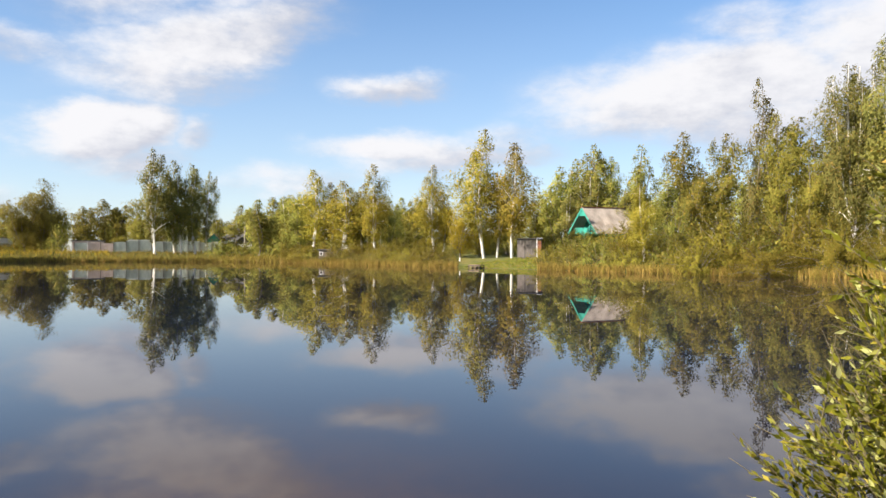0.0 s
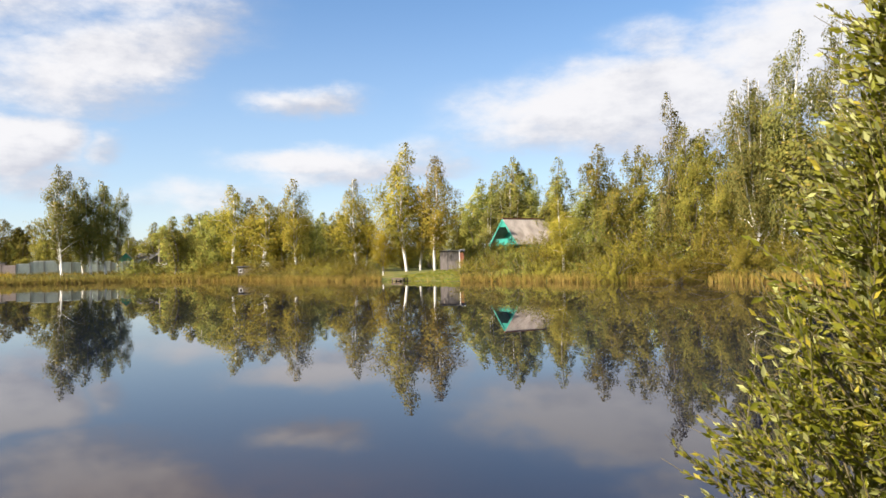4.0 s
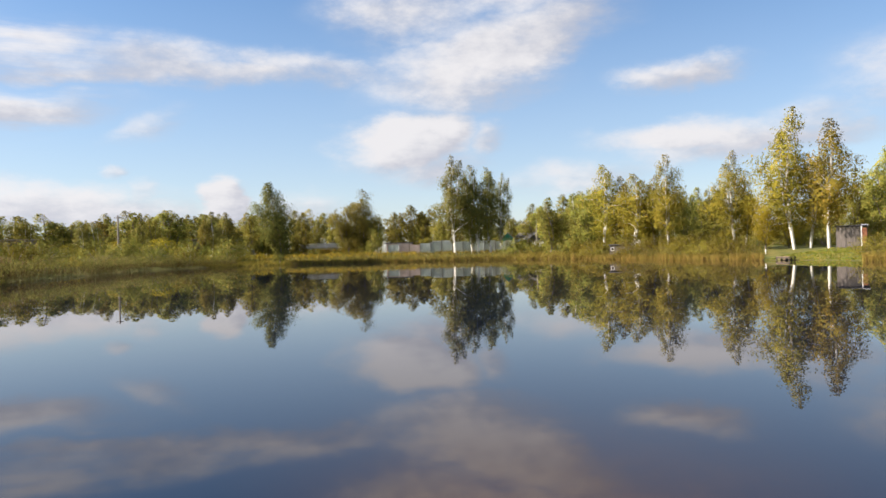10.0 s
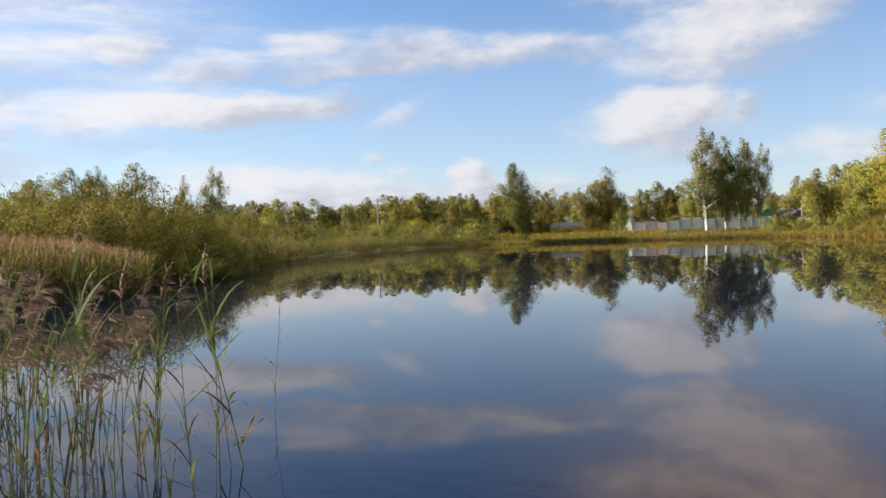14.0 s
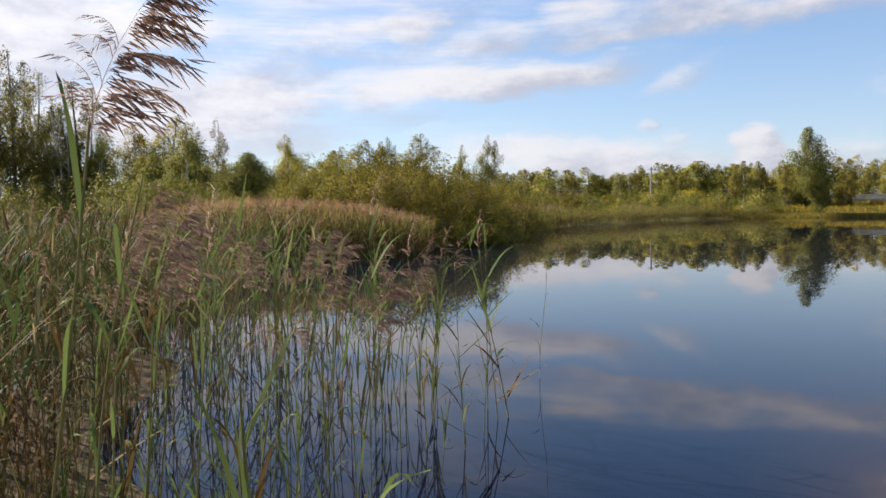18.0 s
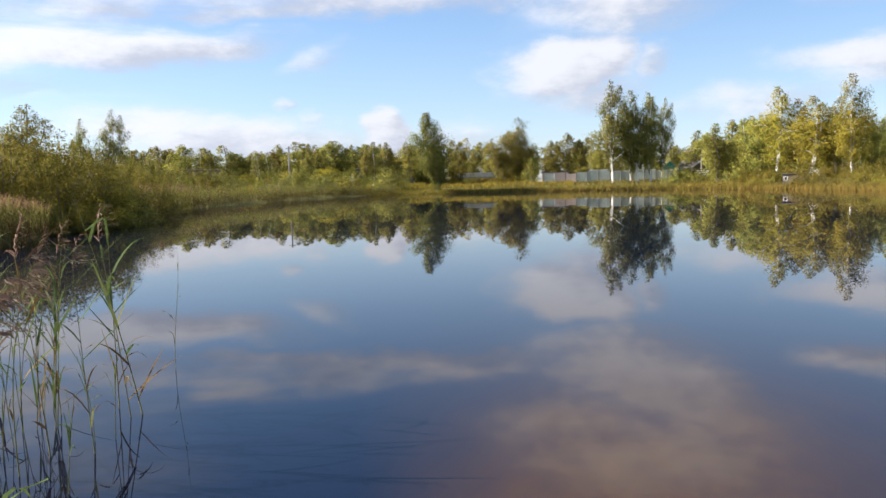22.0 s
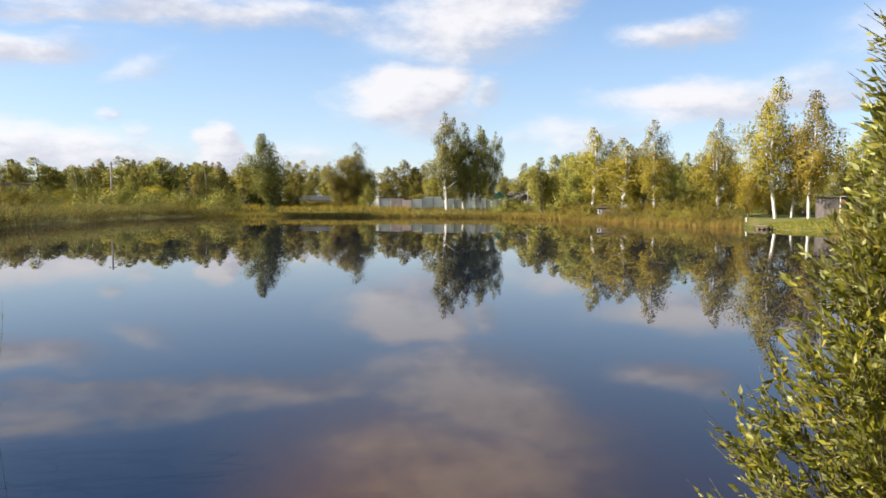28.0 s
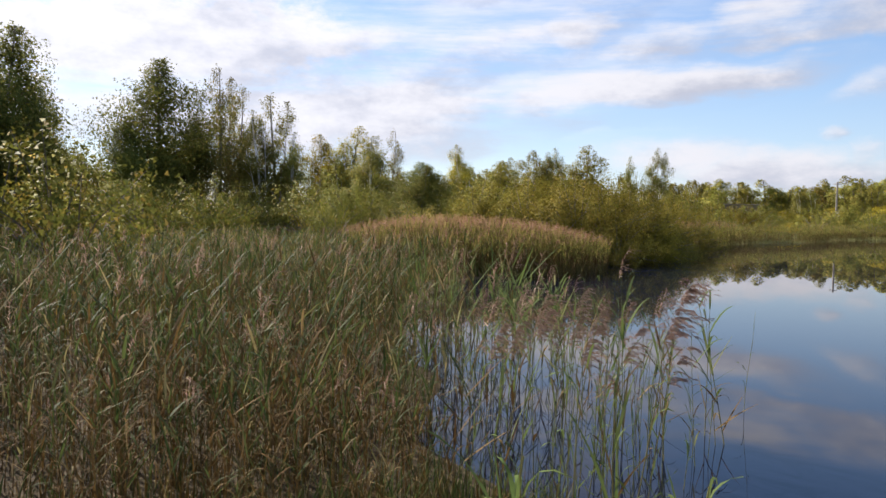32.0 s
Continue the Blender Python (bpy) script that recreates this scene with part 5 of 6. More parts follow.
def one_reed(x, y, top, seed, plumed=True, lean=(0.0, 0.0), leaves=7, stout=1.0, label="green reed stem standing in the shallow water", sprays=22):
    """A reed with its stem, each leaf and its plume as parts."""
    rng = np.random.default_rng(4000 + seed)
    z = max(float(ground_z(x, y)), -0.5)
    h = top - z
    root = new("reed")
    root.matrix_basis = pose(x, y, z)
    q = np.linspace(0, h - (0.2 if plumed else 0.0), 9)
    bend = lambda s: np.stack([lean[0] * (s / h) ** 2 + 0.012 * np.sin(s * 5 + seed), lean[1] * (s / h) ** 2 + 0.012 * np.cos(s * 4 + seed), s], -1)
    v, f = tube(bend(q), stout * (0.0030 * (1.2 - q / h) + 0.001), 6)
    child("stem", mesh_of("stem", v, f, PALE_STEM, True), root)
    for k in range(leaves):
        s = max(0.06 - z, 0.0) + 0.12 + (h - 0.25 - max(0.06 - z, 0.0)) * (k + rng.uniform(0, 0.6)) / leaves
        v, f = spun(reed_leaf_shape(rng, stout * rng.uniform(0.18, 0.40), stout * rng.uniform(0.0035, 0.0070), 6, rng.uniform(0.0, 1.1)), k * 3.14 + rng.normal(0, 0.6), bend(np.array(s)), rng.uniform(-0.8, 0.1))
        v[:, 2] += 0.004 * np.sin(np.arange(len(v)) * 2.1)
        child("leaf", mesh_of("leaf", v, f, REED_OLD if rng.uniform() < 0.12 else GREEN_REED), root)
    if plumed:
        w = math.atan2(lean[1], lean[0]) if (lean[0] or lean[1]) else 0.6
        pieces = [spun((v * stout, f), w, bend(np.array(h - 0.22)), 0.15) for v, f in spray_pieces(rng, sprays)]
        v, f = joined(pieces)
        child("plume", mesh_of("plume", v, f, PLUME), root, "purple-brown nodding seed head")
    return tagged(root, label, "reed", "single reeds in the shallows")


one_reed(-1.06, -0.10, 1.72, 1, True, (0.02, 0.12), 6, 0.80, "tall reed with a feathery brown plume", 38)
one_reed(-2.88, 0.80, 1.24, 2, True, (0.04, 0.10), 8, 1.0, "leaning reed with a drooping brown plume")
one_reed(-3.2, 0.05, 1.22, 3, True, (0.02, 0.10), 8, 1.0, "leaning reed with a drooping reddish plume")
one_reed(-2.6, 0.95, 1.18, 9, True, (0.08, 0.06), 8, 1.0, "leaning reed with a drooping brown plume")
one_reed(-3.5, 0.3, 1.2, 4, True, (0.08, 0.10), 8, 1.0, "reed with a reddish plume")
one_reed(-1.7, -0.3, 0.95, 5, False, (0.10, 0.05), 9, 2.1, "broad-leaved green reed on the bank")
one_reed(-1.55, 0.5, 0.8, 6, False, (0.06, 0.05), 8, 2.0, "broad-leaved green reed on the bank")
one_reed(-2.1, 0.45, 0.95, 7, False, (0.06, -0.05), 8, 1.9, "broad-leaved green reed on the bank")
one_reed(-5.05, 3.55, 1.02, 8, False, (0.04, 0.03), 5, 0.7, "lone thin reed standing in open water")
for k, (x, y, top, plumed) in enumerate(((-4.6, 2.2, 1.02, False), (-4.66, 1.9, 1.12, True), (-4.5, 2.05, 0.95, False), (-4.75, 2.3, 0.9, False), (-3.98, 2.2, 0.55, False), (-3.9, 2.27, 0.62, False), (-5.5, 2.25, 1.15, True),
                                        (-4.3, 1.9, 1.0, False), (-4.1, 1.75, 1.05, False), (-3.64, 1.16, 1.0, False), (-3.62, 1.5, 0.98, False), (-3.35, 1.68, 0.5, False), (-3.97, 1.8, 1.0, False), (-3.99, 0.98, 1.1, True),
                                        (-4.4, 1.62, 1.1, False), (-4.8, 1.44, 1.15, True), (-3.3, 1.05, 1.0, False), (-3.05, 1.1, 0.9, False), (-2.8, 0.95, 1.05, True), (-5.2, 1.7, 1.15, False), (-5.6, 2.7, 1.0, False),
                                        (-3.45, 0.8, 1.15, False), (-3.1, 0.75, 1.1, False), (-2.7, 0.7, 1.0, False), (-4.9, 2.05, 1.0, False), (-2.45, 0.95, 0.85, False))):
    one_reed(x, y, top, 20 + k, plumed, (0.10 * math.sin(k * 1.7), 0.10 * math.cos(k * 2.3)), 4 + k % 4, 0.6 + 0.08 * (k % 3))
for k, (a, d, top, plumed) in enumerate(((84.0, 2.1, 1.42, True), (80.5, 2.6, 1.30, False), (87.0, 1.7, 1.50, False), (78.0, 3.2, 1.32, True), (73.5, 3.7, 1.28, True), (70.0, 4.3, 1.25, True), (82.5, 3.0, 1.38, True),
                                        (76.0, 2.7, 1.18, False), (86.0, 2.5, 1.46, True), (67.5, 4.9, 1.22, True), (65.0, 4.2, 1.15, True), (79.0, 4.4, 1.33, True), (85.0, 3.8, 1.40, True), (72.0, 5.2, 1.28, True), (62.5, 5.0, 1.12, False))):
    one_reed(-math.sin(radians(a)) * d, -0.1 + math.cos(radians(a)) * d, top, 60 + k, plumed, (0.07 * math.cos(k * 1.9), 0.10 + 0.05 * math.sin(k)), 7 + k % 3, 0.85 + 0.1 * (k % 3), "tall reed with a nodding brown plume" if plumed else "tall green reed at the water's edge")
scatter = random.Random(21)
for k in range(14):
    x = scatter.uniform(-7.5, -2.6)
    y = scatter.uniform(0.35, 1.2) - 0.16 * (x + 2.6) * scatter.random()
    one_reed(x, y, scatter.uniform(0.8, 1.3), 80 + k, scatter.random() < 0.3, (scatter.uniform(-0.14, 0.14), scatter.uniform(-0.14, 0.14)), scatter.randint(5, 8), 0.75)


# ---------- the willow at the water's edge ----------
WILLOW_LEAF = leafy("near_willow_leaves", (0.105, 0.122, 0.011), (0.230, 0.228, 0.020), (0.360, 0.310, 0.035), 0.34, 0.5, 0.1, 0.14)
WILLOW_TIP = leafy("young_willow_leaves", (0.370, 0.375, 0.110), (0.470, 0.465, 0.185), (0.310, 0.315, 0.060), 0.35, 0.5, 0.1, 0.14)


def willow():
    rng = np.random.default_rng(77)
    foot = np.array([1.74, 2.42, float(ground_z(1.74, 2.42)) - 0.02])
    root = new("willow_shrub")
    root.matrix_basis = pose(*foot)
    reach = lambda z: np.interp(z, [0.1, 0.6, 0.85, 1.2, 1.5, 1.8, 2.4, 2.9], [0.62, 0.80, 0.74, 0.58, 0.46, 0.34, 0.14, 0.04])
    stems, leaves, tips = [], [], []
    base = np.array([[0, 0, 0], [0.42, -0.19, 0.03], [1, 0, 0], [0.4, 0, -0.035], [0.42, 0.19, 0.03]]) * [1, 1.1, 1]

    def leaf(at, way, size, store):
        way = way / np.linalg.norm(way)
        side = np.cross(way, rng.normal(size=3))
        side /= np.linalg.norm(side)
        up = np.cross(side, way)
        store.append(at + size * (base[:, :1] * way + base[:, 1:2] * side + base[:, 2:] * up))

    for k in range(205):
        z = 0.12 + 2.75 * (k + 0.5) / 205 + rng.normal(0, 0.06)
        a = k * 2.39996 + rng.normal(0, 0.3)
        r = reach(z) * rng.uniform(0.74, 1.04)
        start = np.array([rng.normal(0, 0.10), rng.normal(0, 0.10), max(0.0, z - 0.9 * rng.uniform(0.6, 1.2))])
        end = np.array([np.cos(a) * r, np.sin(a) * r, z])
        t = np.linspace(0, 1, 7)[:, None]
        line = start + (end - start) * t ** np.array([[0.9, 0.9, 1.25]])
        stems.append(tube(line, np.linspace(0.009, 0.0016, 7) * (1.2 if k % 9 == 0 else 0.8), 5))
        # side twigs in the outer half, each with leaves set alternately and pointing towards its tip
        for _ in range(23):
            u = rng.uniform(0.2, 0.98)
            p0 = np.array([np.interp(u, t[:, 0], line[:, i]) for i in range(3)])
            out = np.array([np.cos(a), np.sin(a), 0.55]) + rng.normal(0, 0.55, 3)
            ln = rng.uniform(0.12, 0.27)
            s = np.linspace(0, 1, 4)[:, None]
            tw = p0 + out / np.linalg.norm(out) * ln * s + np.array([0, 0, 0.3]) * ln * s ** 2
            stems.append(tube(tw, np.linspace(0.0028, 0.001, 4), 4))
            way = tw[-1] - tw[0]
            for j in range(int(rng.integers(9, 15))):
                w = (j + 0.6) / 14
                p = np.array([np.interp(min(w, 1), s[:, 0], tw[:, i]) for i in range(3)])
                turn = np.cross(way, rng.normal(size=3))
                turn /= np.linalg.norm(turn)
                leaf(p, way / np.linalg.norm(way) * (0.6 + w) + turn * rng.uniform(0.4, 0.9), rng.uniform(0.028, 0.052), tips if w > 0.62 and rng.uniform() < 0.5 else leaves)
    v, f = joined(stems)
    child("branching", mesh_of("branching", v, f, BARK_TWIG, True), root)
    faces = np.array([[0, 1, 2, 3], [0, 3, 2, 4]])
    for store, mat, name in ((leaves, WILLOW_LEAF, "foliage"), (tips, WILLOW_TIP, "young_foliage")):
        arr = np.array(store)
        # the outermost on the water side are leaves of their own, the rest one mesh
        side = arr[:, 2, 0] * 0.75 + arr[:, 2, 1] * 0.65
        order = np.argsort(side)
        single, rest = order[:140], order[140:]
        for i in single:
            m = mesh_of("leaf", arr[i] - arr[i][0], faces, mat)
            child("leaf", m, root, m=Matrix.Translation(arr[i][0]))
        v = arr[rest].reshape(-1, 3)
        f = (faces[None] + (np.arange(len(rest)) * 5)[:, None, None]).reshape(-1, 4)
        tagged(child(name, mesh_of(name, v, f, mat), root), kind="stuff")
    return tagged(root, "leafy willow shrub with silvery young shoots at the water's edge", "bush")


willow()

# ---------- buildings and other made things on the far bank ----------
TEAL = surface("teal_boards", (0.02, 0.20, 0.15), (0.035, 0.30, 0.22), 3.0, 0.6, 0.3, (1, 1, 0.2), (0.05, 0.16, 0.12))
SLATE = surface("weathered_roof_sheets", (0.24, 0.205, 0.17), (0.40, 0.345, 0.29), 1.5, 0.85, 0.4, (1, 1, 0.4), (0.24, 0.19, 0.14), by_object=0.2)
RUST = surface("rusty_metal", (0.16, 0.055, 0.03), (0.30, 0.12, 0.06), 4.0, 0.85, 0.4)
GREY_WOOD = surface("grey_weathered_boards", (0.10, 0.085, 0.075), (0.22, 0.19, 0.17), 5.0, 0.9, 0.5, (4, 4, 0.3), (0.07, 0.06, 0.05), by_object=0.35)
WHITE_PAINT = surface("chalky_white_paint", (0.62, 0.61, 0.58), (0.82, 0.81, 0.79), 2.0, 0.7, 0.2, (1, 1, 1), (0.45, 0.42, 0.38), by_object=0.12)
SHEET = surface("grey_green_sheet_metal", (0.30, 0.34, 0.32), (0.44, 0.48, 0.45), 1.2, 0.55, 0.15, (1, 1, 0.4), (0.30, 0.27, 0.23), 0.0, 0.5, by_object=0.2)
PINK_SHEET = surface("faded_pinkish_sheet", (0.42, 0.33, 0.30), (0.52, 0.43, 0.39), 1.2, 0.6, 0.15, by_object=0.2)
DARK_ROOF = surface("dark_roofing_felt", (0.09, 0.085, 0.085), (0.17, 0.16, 0.155), 3.0, 0.9, 0.3)
POLE_WOOD = surface("utility_pole_wood", (0.20, 0.17, 0.14), (0.34, 0.30, 0.26), 4.0, 0.9, 0.4, (4, 4, 0.3))
WET_WOOD = surface("dark_wet_timber", (0.045, 0.035, 0.028), (0.10, 0.075, 0.055), 5.0, 0.8, 0.4, (1, 1, 4))
TIMBER = surface("brown_old_timber", (0.13, 0.085, 0.055), (0.24, 0.17, 0.11), 5.0, 0.85, 0.4, (1, 4, 4))
GLASS, _t = material("dark_window_glass")
_g = _t[0]("ShaderNodeBsdfPrincipled")
_g.inputs["Base Color"].default_value = (0.02, 0.025, 0.03, 1)
_g.inputs["Roughness"].default_value = 0.08
finish(GLASS, _t, _g.outputs[0])


def boxes(name, mat, parent, items, label="", bevel=0.0):
    bm = bmesh.new()
    for size, at, *turn in items:
        box(bm, size, at, turn[0] if turn else None, bevel)
    return part(name, bm, mat, parent, label)


def a_frame():
    """Steep-roofed summer house, gable at -x."""
    x, y = 17.5, 90.5
    z = float(ground_z(x, y))
    root = new("a_frame_house")
    root.matrix_basis = pose(x, y, z, 0, 0, 23)
    h, half, length = 7.0 - z, 3.0, 5.8
    slope, run, eave = radians(46), 3.2 / math.cos(radians(46)), 7.0 - z - 3.15
    mid = h - 1.6 * math.tan(radians(46))
    for side in (-1, 1):
        roof = child("roof", None, root, "weathered grey corrugated roof slope")
        turn = Matrix.Rotation(-side * slope, 4, "X")
        for k in range(7):
            bm = bmesh.new()
            box(bm, ((length + 0.9) / 7 - 0.02, run, 0.05), (-0.5 + (k + 0.5) * (length + 0.9) / 7, side * 1.6, mid + 0.03 + 0.012 * (k % 2)), turn)
            for r in range(3):
                box(bm, (0.06, run, 0.09), (-0.5 + (k + (r + 0.5) / 3) * (length + 0.9) / 7, side * 1.6, mid + 0.05), turn)
            part("roof_sheet", bm, SLATE, roof)
        boxes("side_wall", TEAL, root, [((length - 0.4, 0.10, eave + 0.1), (length / 2 + 0.05, side * (half - 0.1), (eave + 0.1) / 2))])
    boxes("ridge_cap", RUST, root, [((length + 1.0, 0.34, 0.08), (length / 2 - 0.05, 0, h + 0.10))], "rusty ridge cap")
    bm = bmesh.new()
    q = ((-half + 0.12, 0), (half - 0.12, 0), (half - 0.12, eave), (0, h - 0.15), (-half + 0.12, eave))
    vs = [bm.verts.new((xx, a, c)) for xx in (1.20, 1.28) for a, c in q]
    for f in ((4, 3, 2, 1, 0), (5, 6, 7, 8, 9), (0, 1, 6, 5), (1, 2, 7, 6), (4, 0, 5, 9)):
        bm.faces.new([vs[i] for i in f])
    part("gable_wall", bm, TEAL, root, "teal boarded gable wall")
    for k in range(12):
        yy = -half + 0.3 + k * (2 * half - 0.6) / 11
        top = h - abs(yy) * 1.035 - 0.30
        boxes("board", TEAL, root, [((0.03, 0.22, top), (1.18, yy, top / 2))])
    for side in (-1, 1):
        boxes("barge_board", TEAL, root, [((0.05, run, 0.22), (-0.52, side * 1.6, mid - 0.12), Matrix.Rotation(-side * slope, 4, "X"))], "bright teal barge board")
    boxes("window_pane", GLASS, root, [((0.02, 0.94, 0.94), (1.175, 0.4, 3.2))])
    boxes("balcony", TEAL, root, [((1.5, 3.4, 0.08), (0.35, 0, 2.45)), ((0.06, 3.4, 0.75), (-0.38, 0, 2.85))], "teal balcony under the gable")
    boxes("gable_panel", TEAL, root, [((0.05, 1.5 - 0.26 * k, 0.13), (-0.42, 0, h - 0.95 + 0.14 * k)) for k in range(5)], "bright teal boards under the ridge")
    tagged(root, "steep a-frame summer house with teal gable and grey roof", "house")


def plank_shed():
    root = new("plank_shed")
    z = float(ground_z(9.2, 79.4))
    root.matrix_basis = pose(9.2, 79.4, z, 0, 0, -6)
    for k in range(11):
        boxes("plank", GREY_WOOD, root, [((0.17, 0.03, 1.95 + 0.08 * math.sin(k * 2.3)), (-1.1 + k * 0.18, 0, 0.98))])
    boxes("side_wall", GREY_WOOD, root, [((0.04, 1.8, 1.9), (-1.18, 0.95, 0.95)), ((0.04, 1.8, 1.9), (1.45, 0.95, 0.95))])
    boxes("back_wall", GREY_WOOD, root, [((2.6, 0.04, 1.8), (0.13, 1.85, 0.9))])
    boxes("roof", DARK_ROOF, root, [((2.9, 2.2, 0.06), (0.13, 0.95, 2.03), Matrix.Rotation(radians(-3), 4, "X"))])
    boxes("door", RUST, root, [((0.42, 0.04, 1.75), (1.17, -0.01, 0.95))], "rust-orange narrow door")
    boxes("door_frame", WHITE_PAINT, root, [((0.09, 0.07, 2.1), (0.92, -0.03, 1.05)), ((0.62, 0.07, 0.10), (1.2, -0.03, 2.12))], "pale door post and lintel")
    tagged(root, "grey plank shed with a rusty door on the bank", "shed")


def jetty():
    root = new("jetty")
    root.matrix_basis = pose(3.05, 68.6, 0.0, 0, 0, -38) @ Matrix.Diagonal((0.5, 0.6, 0.75, 1))
    for k in range(9):
        boxes("deck_board", TIMBER, root, [((0.26, 1.5, 0.05), (-1.3 + k * 0.28, 0.3, 0.42))], bevel=0.008)
    for xx in (-1.35, -0.5, 0.35, 1.0):
        for yy in (-0.35, 0.9):
            boxes("post", WET_WOOD, root, [((0.14, 0.14, 1.1), (xx, yy, -0.13))])
    boxes("beam", WET_WOOD, root, [((2.6, 0.10, 0.16), (-0.15, -0.42, 0.30))])
    for k, xx in enumerate((-0.9, 0.0)):
        boxes("step", TIMBER, root, [((0.5, 0.34, 0.06), (xx + 0.4, -0.65, 0.12))])
    tagged(root, "low dark timber jetty with a few deck boards", "jetty")
    post = new("mooring_post")
    px, py = 1.75, 77.0
    post.matrix_basis = pose(px, py, -0.36, 0, 0, 10)
    bm = bmesh.new()
    bmesh.ops.create_cone(bm, cap_ends=True, segments=12, radius1=0.06, radius2=0.055, depth=1.2, matrix=Matrix.Translation((0, 0, 0.6)))
    part("shaft", bm, WHITE_PAINT, post)
    bm = bmesh.new()
    bmesh.ops.create_cone(bm, cap_ends=True, segments=12, radius1=0.085, radius2=0.04, depth=0.08, matrix=Matrix.Translation((0, 0, 1.23)))
    part("cap", bm, WHITE_PAINT, post)
    tagged(post, "short white-painted post on the lawn bank", "post")


def low_shack():
    root = new("shack")
    z = float(ground_z(-14.6, 97.0))
    root.matrix_basis = pose(-14.9, 97.0, z, 0, 0, 3)
    for k in range(14):
        boxes("plank", GREY_WOOD, root, [((0.185, 0.03, 1.25), (-1.35 + k * 0.19, 0, 0.63))])
    boxes("roof", DARK_ROOF, root, [((3.0, 2.2, 0.07), (-0.1, 0.9, 1.32), Matrix.Rotation(radians(-5), 4, "X"))])
    boxes("window_pane", GLASS, root, [((0.3, 0.02, 0.35), (-1.1, -0.03, 0.85))])
    boxes("window_frame", WHITE_PAINT, root, [((0.42, 0.02, 0.06), (-1.1, -0.035, 1.06)), ((0.42, 0.02, 0.06), (-1.1, -0.035, 0.64)), ((0.06, 0.02, 0.42), (-1.29, -0.035, 0.85)), ((0.06, 0.02, 0.42), (-0.91, -0.035, 0.85))])
    tagged(root, "low grey plank shack behind the birches", "shed")
    hut = new("gabled_hut")
    hut.matrix_basis = pose(-13.1, 98.4, z, 0, 0, 3)
    bm = bmesh.new()
    vs = [bm.verts.new(c) for c in ((-0.6, 0, 0), (0.6, 0, 0), (0.6, 0, 1.5), (0, 0, 2.5), (-0.6, 0, 1.5), (-0.6, 1.6, 0), (0.6, 1.6, 0), (0.6, 1.6, 1.5), (0, 1.6, 2.5), (-0.6, 1.6, 1.5))]
    for f in ((0, 1, 2, 3, 4), (9, 8, 7, 6, 5), (0, 5, 6, 1), (1, 6, 7, 2), (4, 9, 5, 0)):
        bm.faces.new([vs[i] for i in f])
    part("wall", bm, WHITE_PAINT, hut)
    for side in (-1, 1):
        boxes("roof", DARK_ROOF, hut, [((1.25, 1.9, 0.05), (side * 0.33, 0.8, 2.03), Matrix.Rotation(side * radians(59), 4, "Y"))])
    boxes("door", GREY_WOOD, hut, [((0.5, 0.03, 1.3), (0, -0.02, 0.66))])
    tagged(hut, "small white gabled hut beside the shack", "hut")


def fence():
    """Sheet fence on the far bank: pinkish at one end, grey-green along the rest."""
    root = new("sheet_fence")
    p0, p1 = Vector((-62.7, 125.4)), Vector((-38.0, 134.9))
    n, way = 13, (p1 - p0)
    for k in range(n):
        a = p0 + way * (k + 0.5) / n
        ang = math.atan2(way.y, way.x)
        z = float(ground_z(a.x, a.y))
        m = pose(a.x, a.y, z, 0, 0, math.degrees(ang) + 3 * math.sin(k * 2.1))
        h = 2.05 + 0.12 * math.sin(k * 1.7) - (0.35 if k < 3 else 0)
        w = way.length / n
        bm = bmesh.new()
        # one folded sheet with eight ribs
        prof = []
        for r in range(8):
            x0 = -w / 2 + 0.03 + r * (w - 0.06) / 8
            prof += [(x0, 0.0), (x0 + 0.09, 0.0), (x0 + 0.11, -0.04), (x0 + 0.16, -0.04), (x0 + 0.18, 0.0)]
        prof.append((w / 2 - 0.03, 0.0))
        prof += [(a, b + 0.02) for a, b in reversed(prof)]
        ring = [[bm.verts.new((a, b, zz)) for a, b in prof] for zz in (0.03, h)]
        for q in range(len(prof)):
            q2 = (q + 1) % len(prof)
            bm.faces.new((ring[0][q], ring[0][q2], ring[1][q2], ring[1][q]))
        ob = part("panel", bm, PINK_SHEET if k in (1, 2) else SHEET, root)
        ob.matrix_basis = m
        ob = boxes("fence_post", WHITE_PAINT if k in (1,) else GREY_WOOD, root, [((0.10, 0.10, h + 0.12), (-w / 2, -0.02, (h + 0.12) / 2))])
        ob.matrix_basis = m
    tagged(root, "long grey-green sheet fence with a pinkish end", "fence")


def flat_shed(x, y, w, d, h, turn, wall, roof, label, name="shed", floor=None):
    root = new(name)
    z = float(ground_z(x, y)) if floor is None else floor
    root.matrix_basis = pose(x, y, z - 0.05, 0, 0, turn)
    boxes("front_wall", wall, root, [((w, 0.08, h), (0, -d / 2, h / 2))])
    boxes("back_wall", wall, root, [((w, 0.08, h * 0.9), (0, d / 2, h * 0.45))])
    for side in (-1, 1):
        boxes("side_wall", wall, root, [((0.08, d - 0.1, h * 0.95), (side * (w / 2 - 0.04), 0, h * 0.475))])
    boxes("roof", roof, root, [((w + 0.5, d + 0.5, 0.10), (0, 0, h + 0.04), Matrix.Rotation(radians(-2), 4, "X"))])
    boxes("door", GREY_WOOD, root, [((0.8, 0.04, min(1.8, h - 0.1)), (w * 0.2, -d / 2 - 0.05, min(1.8, h - 0.1) / 2))])
    return tagged(root, label, "shed")


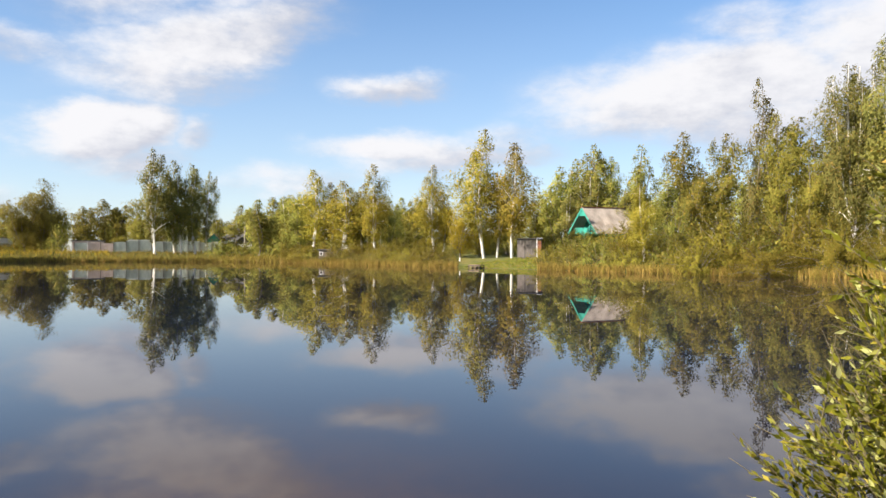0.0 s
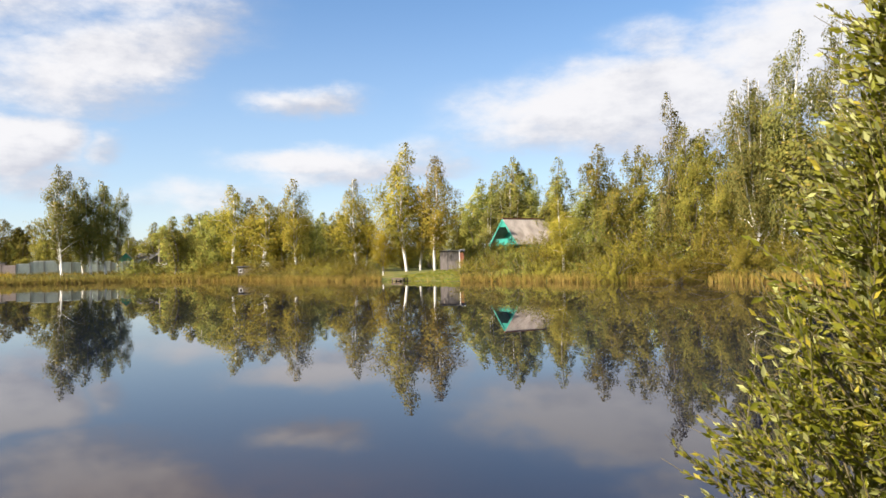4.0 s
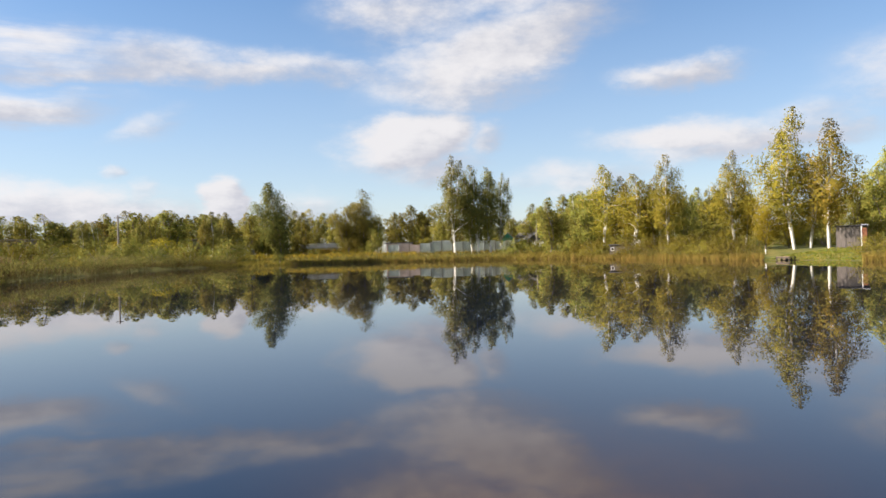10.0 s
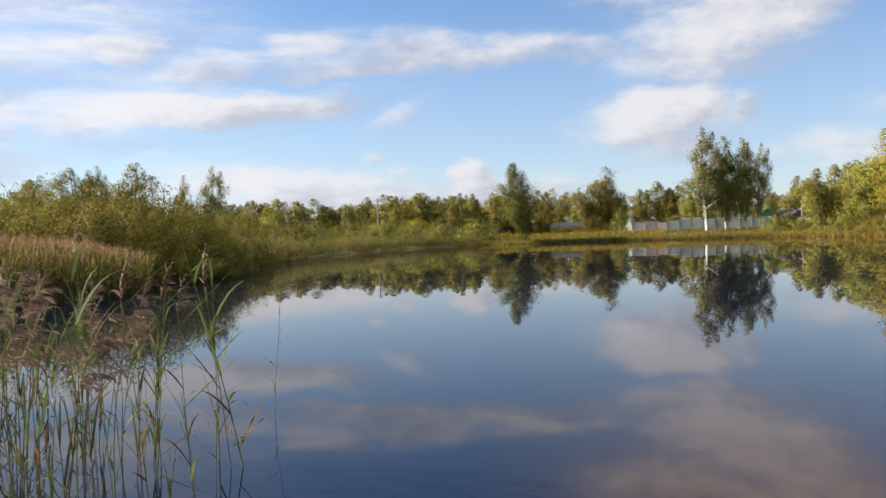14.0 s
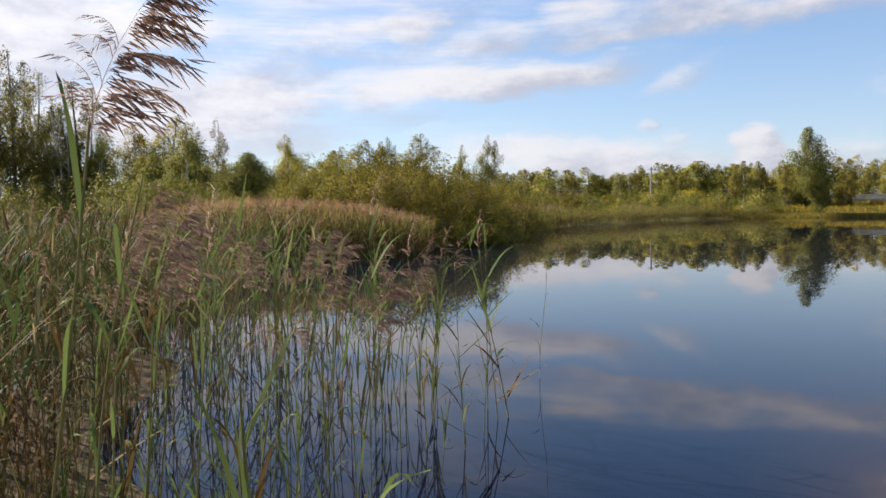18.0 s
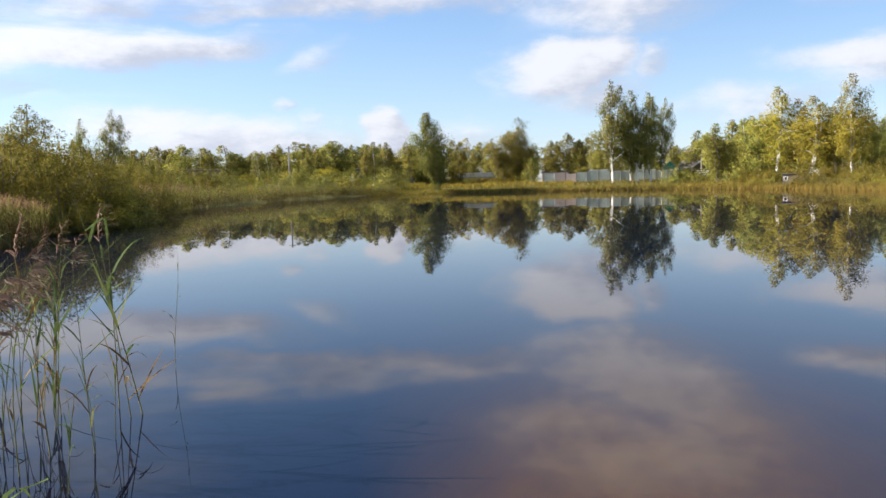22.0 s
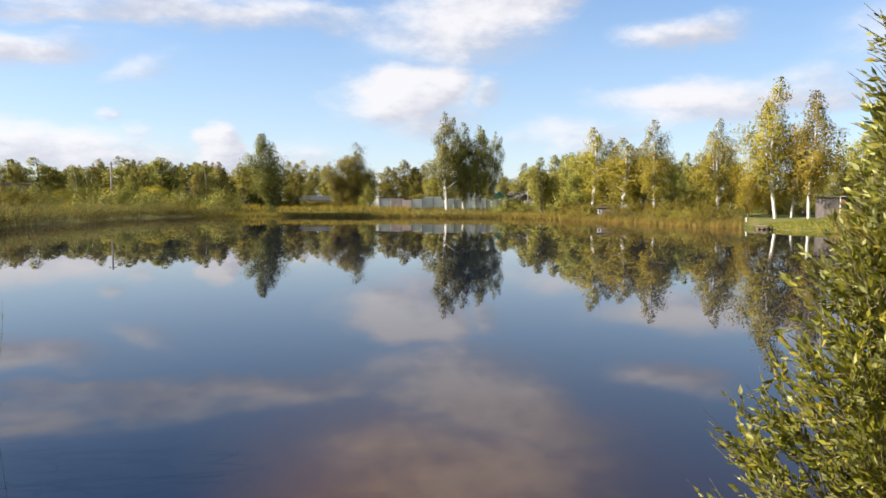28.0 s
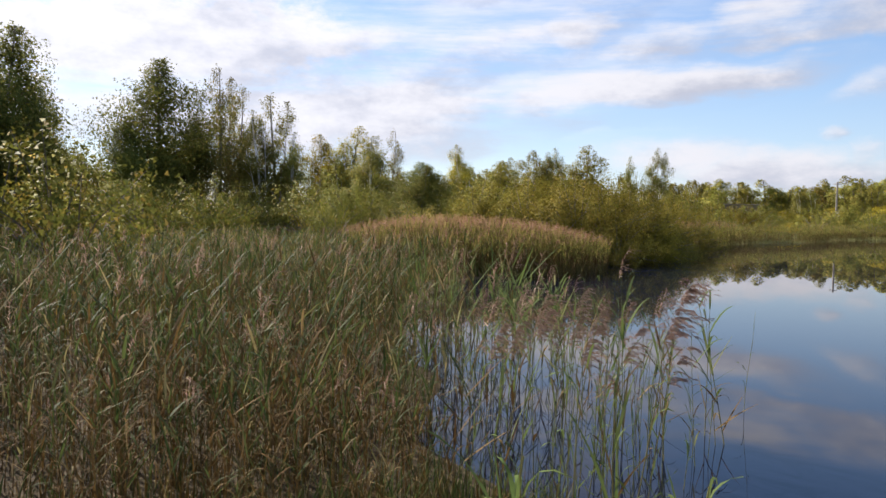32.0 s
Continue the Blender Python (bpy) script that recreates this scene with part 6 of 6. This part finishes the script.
def gabled_house(x, y, w, d, h, rise, turn, wall, roof, label, name="house"):
    root = new(name)
    z = float(ground_z(x, y)) - 0.05
    root.matrix_basis = pose(x, y, z, 0, 0, turn)
    bm = bmesh.new()
    q = ((-w / 2, 0), (w / 2, 0), (w / 2, h), (0, h + rise), (-w / 2, h))
    vs = [bm.verts.new((a, yy, b)) for yy in (-d / 2, d / 2) for a, b in q]
    for f in ((0, 1, 2, 3, 4), (9, 8, 7, 6, 5), (0, 5, 6, 1), (1, 6, 7, 2), (4, 9, 5, 0)):
        bm.faces.new([vs[i] for i in f])
    part("wall", bm, wall, root)
    run, ang = math.hypot(w / 2, rise), math.atan2(rise, w / 2)
    for side in (-1, 1):
        boxes("roof", roof, root, [((run + 0.35, d + 0.6, 0.08), (side * (w / 4 + 0.1), 0, h + rise / 2 - 0.02), Matrix.Rotation(side * ang, 4, "Y"))])
    boxes("window_pane", GLASS, root, [((0.8, 0.03, 0.8), (0, -d / 2 - 0.02, h * 0.65))])
    boxes("window_frame", WHITE_PAINT, root, [((0.95, 0.03, 0.08), (0, -d / 2 - 0.035, h * 0.65 + s_ * 0.43)) for s_ in (-1, 1)] + [((0.08, 0.03, 0.94), (s_ * 0.43, -d / 2 - 0.035, h * 0.65)) for s_ in (-1, 1)])
    return tagged(root, label, "house")


def white_wall(x, y, w, h, turn, label, base=0.0):
    """Low pale wall of blocks with odds and ends on it."""
    root = new("block_wall")
    z = float(ground_z(x, y)) - 0.05
    root.matrix_basis = pose(x, y, z, 0, 0, turn)
    if base:
        boxes("plinth", SHEET, root, [((w, 0.5, base), (0, 0, base / 2))])
    n = max(3, int(w / 1.2))
    for k in range(n):
        boxes("block", WHITE_PAINT, root, [((w / n - 0.03, 0.4, h + 0.05 * math.sin(k * 2.7)), (-w / 2 + (k + 0.5) * w / n, 0, base + h / 2))])
    for k in range(3):
        boxes("board", GREY_WOOD, root, [((1.4, 0.3, 0.12), (-w * 0.3 + k * w * 0.3, 0, base + h + 0.06 + 0.05 * k), Matrix.Rotation(radians(4 * k), 4, "Y"))])
    tagged(root, label, "wall")


def pole(x, y, top, label):
    root = new("utility_pole")
    z = float(ground_z(x, y)) - 0.1
    root.matrix_basis = pose(x, y, z, 1.0, 0.6, 20)
    h = top - z
    v, f = tube([(0, 0, 0), (0, 0, h / 2), (0, 0, h)], [0.16, 0.14, 0.12], 10)
    child("mast", mesh_of("mast", v, f, POLE_WOOD, True), root)
    boxes("crossarm", POLE_WOOD, root, [((1.1, 0.09, 0.09), (0, 0, h - 0.35))])
    for side in (-1, 1):
        boxes("insulator", WHITE_PAINT, root, [((0.07, 0.07, 0.14), (side * 0.45, 0, h - 0.24))])
    tagged(root, label, "pole")


def birch_snag(x, y, top):
    """A leaning white birch trunk with bare branches."""
    z = float(ground_z(x, y)) - 0.1
    h = top - z
    root = new("bare_birch")
    root.matrix_basis = pose(x, y, z)
    t = np.linspace(0, 1, 8)
    axis = np.stack([-0.10 * h * t ** 1.3, 0 * t, h * t], 1)
    v, f = tube(axis, 0.13 * (1.05 - t) + 0.025, 8)
    child("trunk", mesh_of("trunk", v, f, BARK_WHITE, True), root)
    for k in range(11):
        u = 0.30 + 0.06 * k
        p = np.array([np.interp(u, t, axis[:, i]) for i in range(3)])
        a, ln = k * 2.4, h * (0.22 - 0.013 * k)
        s = np.linspace(0, 1, 5)[:, None]
        line = p + np.array([math.cos(a), math.sin(a) * 0.6, 0.9]) * ln * s + np.array([0, 0, -0.25]) * ln * s ** 2
        v, f = tube(line, 0.05 * (1.1 - s[:, 0]), 5)
        child("limb", mesh_of("limb", v, f, BARK_WHITE, True), root)
    return tagged(root, "leaning white birch with bare upper branches", "tree")


a_frame()
plank_shed()
jetty()
low_shack()
fence()
flat_shed(-56.0, 136.8, 3.6, 3.0, 2.2, 22, SHEET, WHITE_PAINT, "flat-roofed shed with a pale roof behind the fence")
flat_shed(-63.0, 131.0, 5.0, 3.0, 2.0, 25, PINK_SHEET, DARK_ROOF, "dark flat-roofed shed behind the fence")
gabled_house(-44.6, 143.6, 2.6, 4.0, 2.3, 1.3, 18, TEAL, SLATE, "small teal gabled house behind the birches")
gabled_house(-42.0, 150.0, 4.5, 5.0, 2.3, 1.2, 60, GREY_WOOD, DARK_ROOF, "grey-roofed cottage behind the far trees")
white_wall(-87.0, 140.3, 9.5, 0.95, 32, "long low wall of white blocks on the far bank", 1.55)
# stands for a low white shape of unknown kind
white_wall(-39.0, 145.0, 2.9, 0.6, 16, "low white shape behind the far bank", 1.0)
pole(-39.2, 146.0, 7.4, "grey wooden utility pole by the far wood")
pole(-86.6, 83.4, 8.1, "grey wooden utility pole among shrubs")
flat_shed(-103.0, 79.8, 5.0, 3.5, 3.4, 52, GREY_WOOD, SLATE, "low grey shed roof among the shrubs")
flat_shed(-97.0, 114.8, 4.5, 3.5, 3.6, 41, GREY_WOOD, SLATE, "grey shed roof among the far shrubs")
gabled_house(-90.6, 120.2, 1.8, 3.0, 2.6, 1.2, 38, GREY_WOOD, DARK_ROOF, "small dark hut on the far bank", "hut")
gabled_house(-70.5, -12.6, 3.4, 4.0, 1.6, 1.7, 96, GREY_WOOD, SLATE, "grey-roofed hut among dark trees", "hut")
tree("O", -56.0, 6.0, 3.0, 1.1, "bushes on the bank")
tree("O", -54.0, 7.2, 2.4, 0.9, "bushes on the bank")
birch_snag(-46.2, 118.4, 13.6)
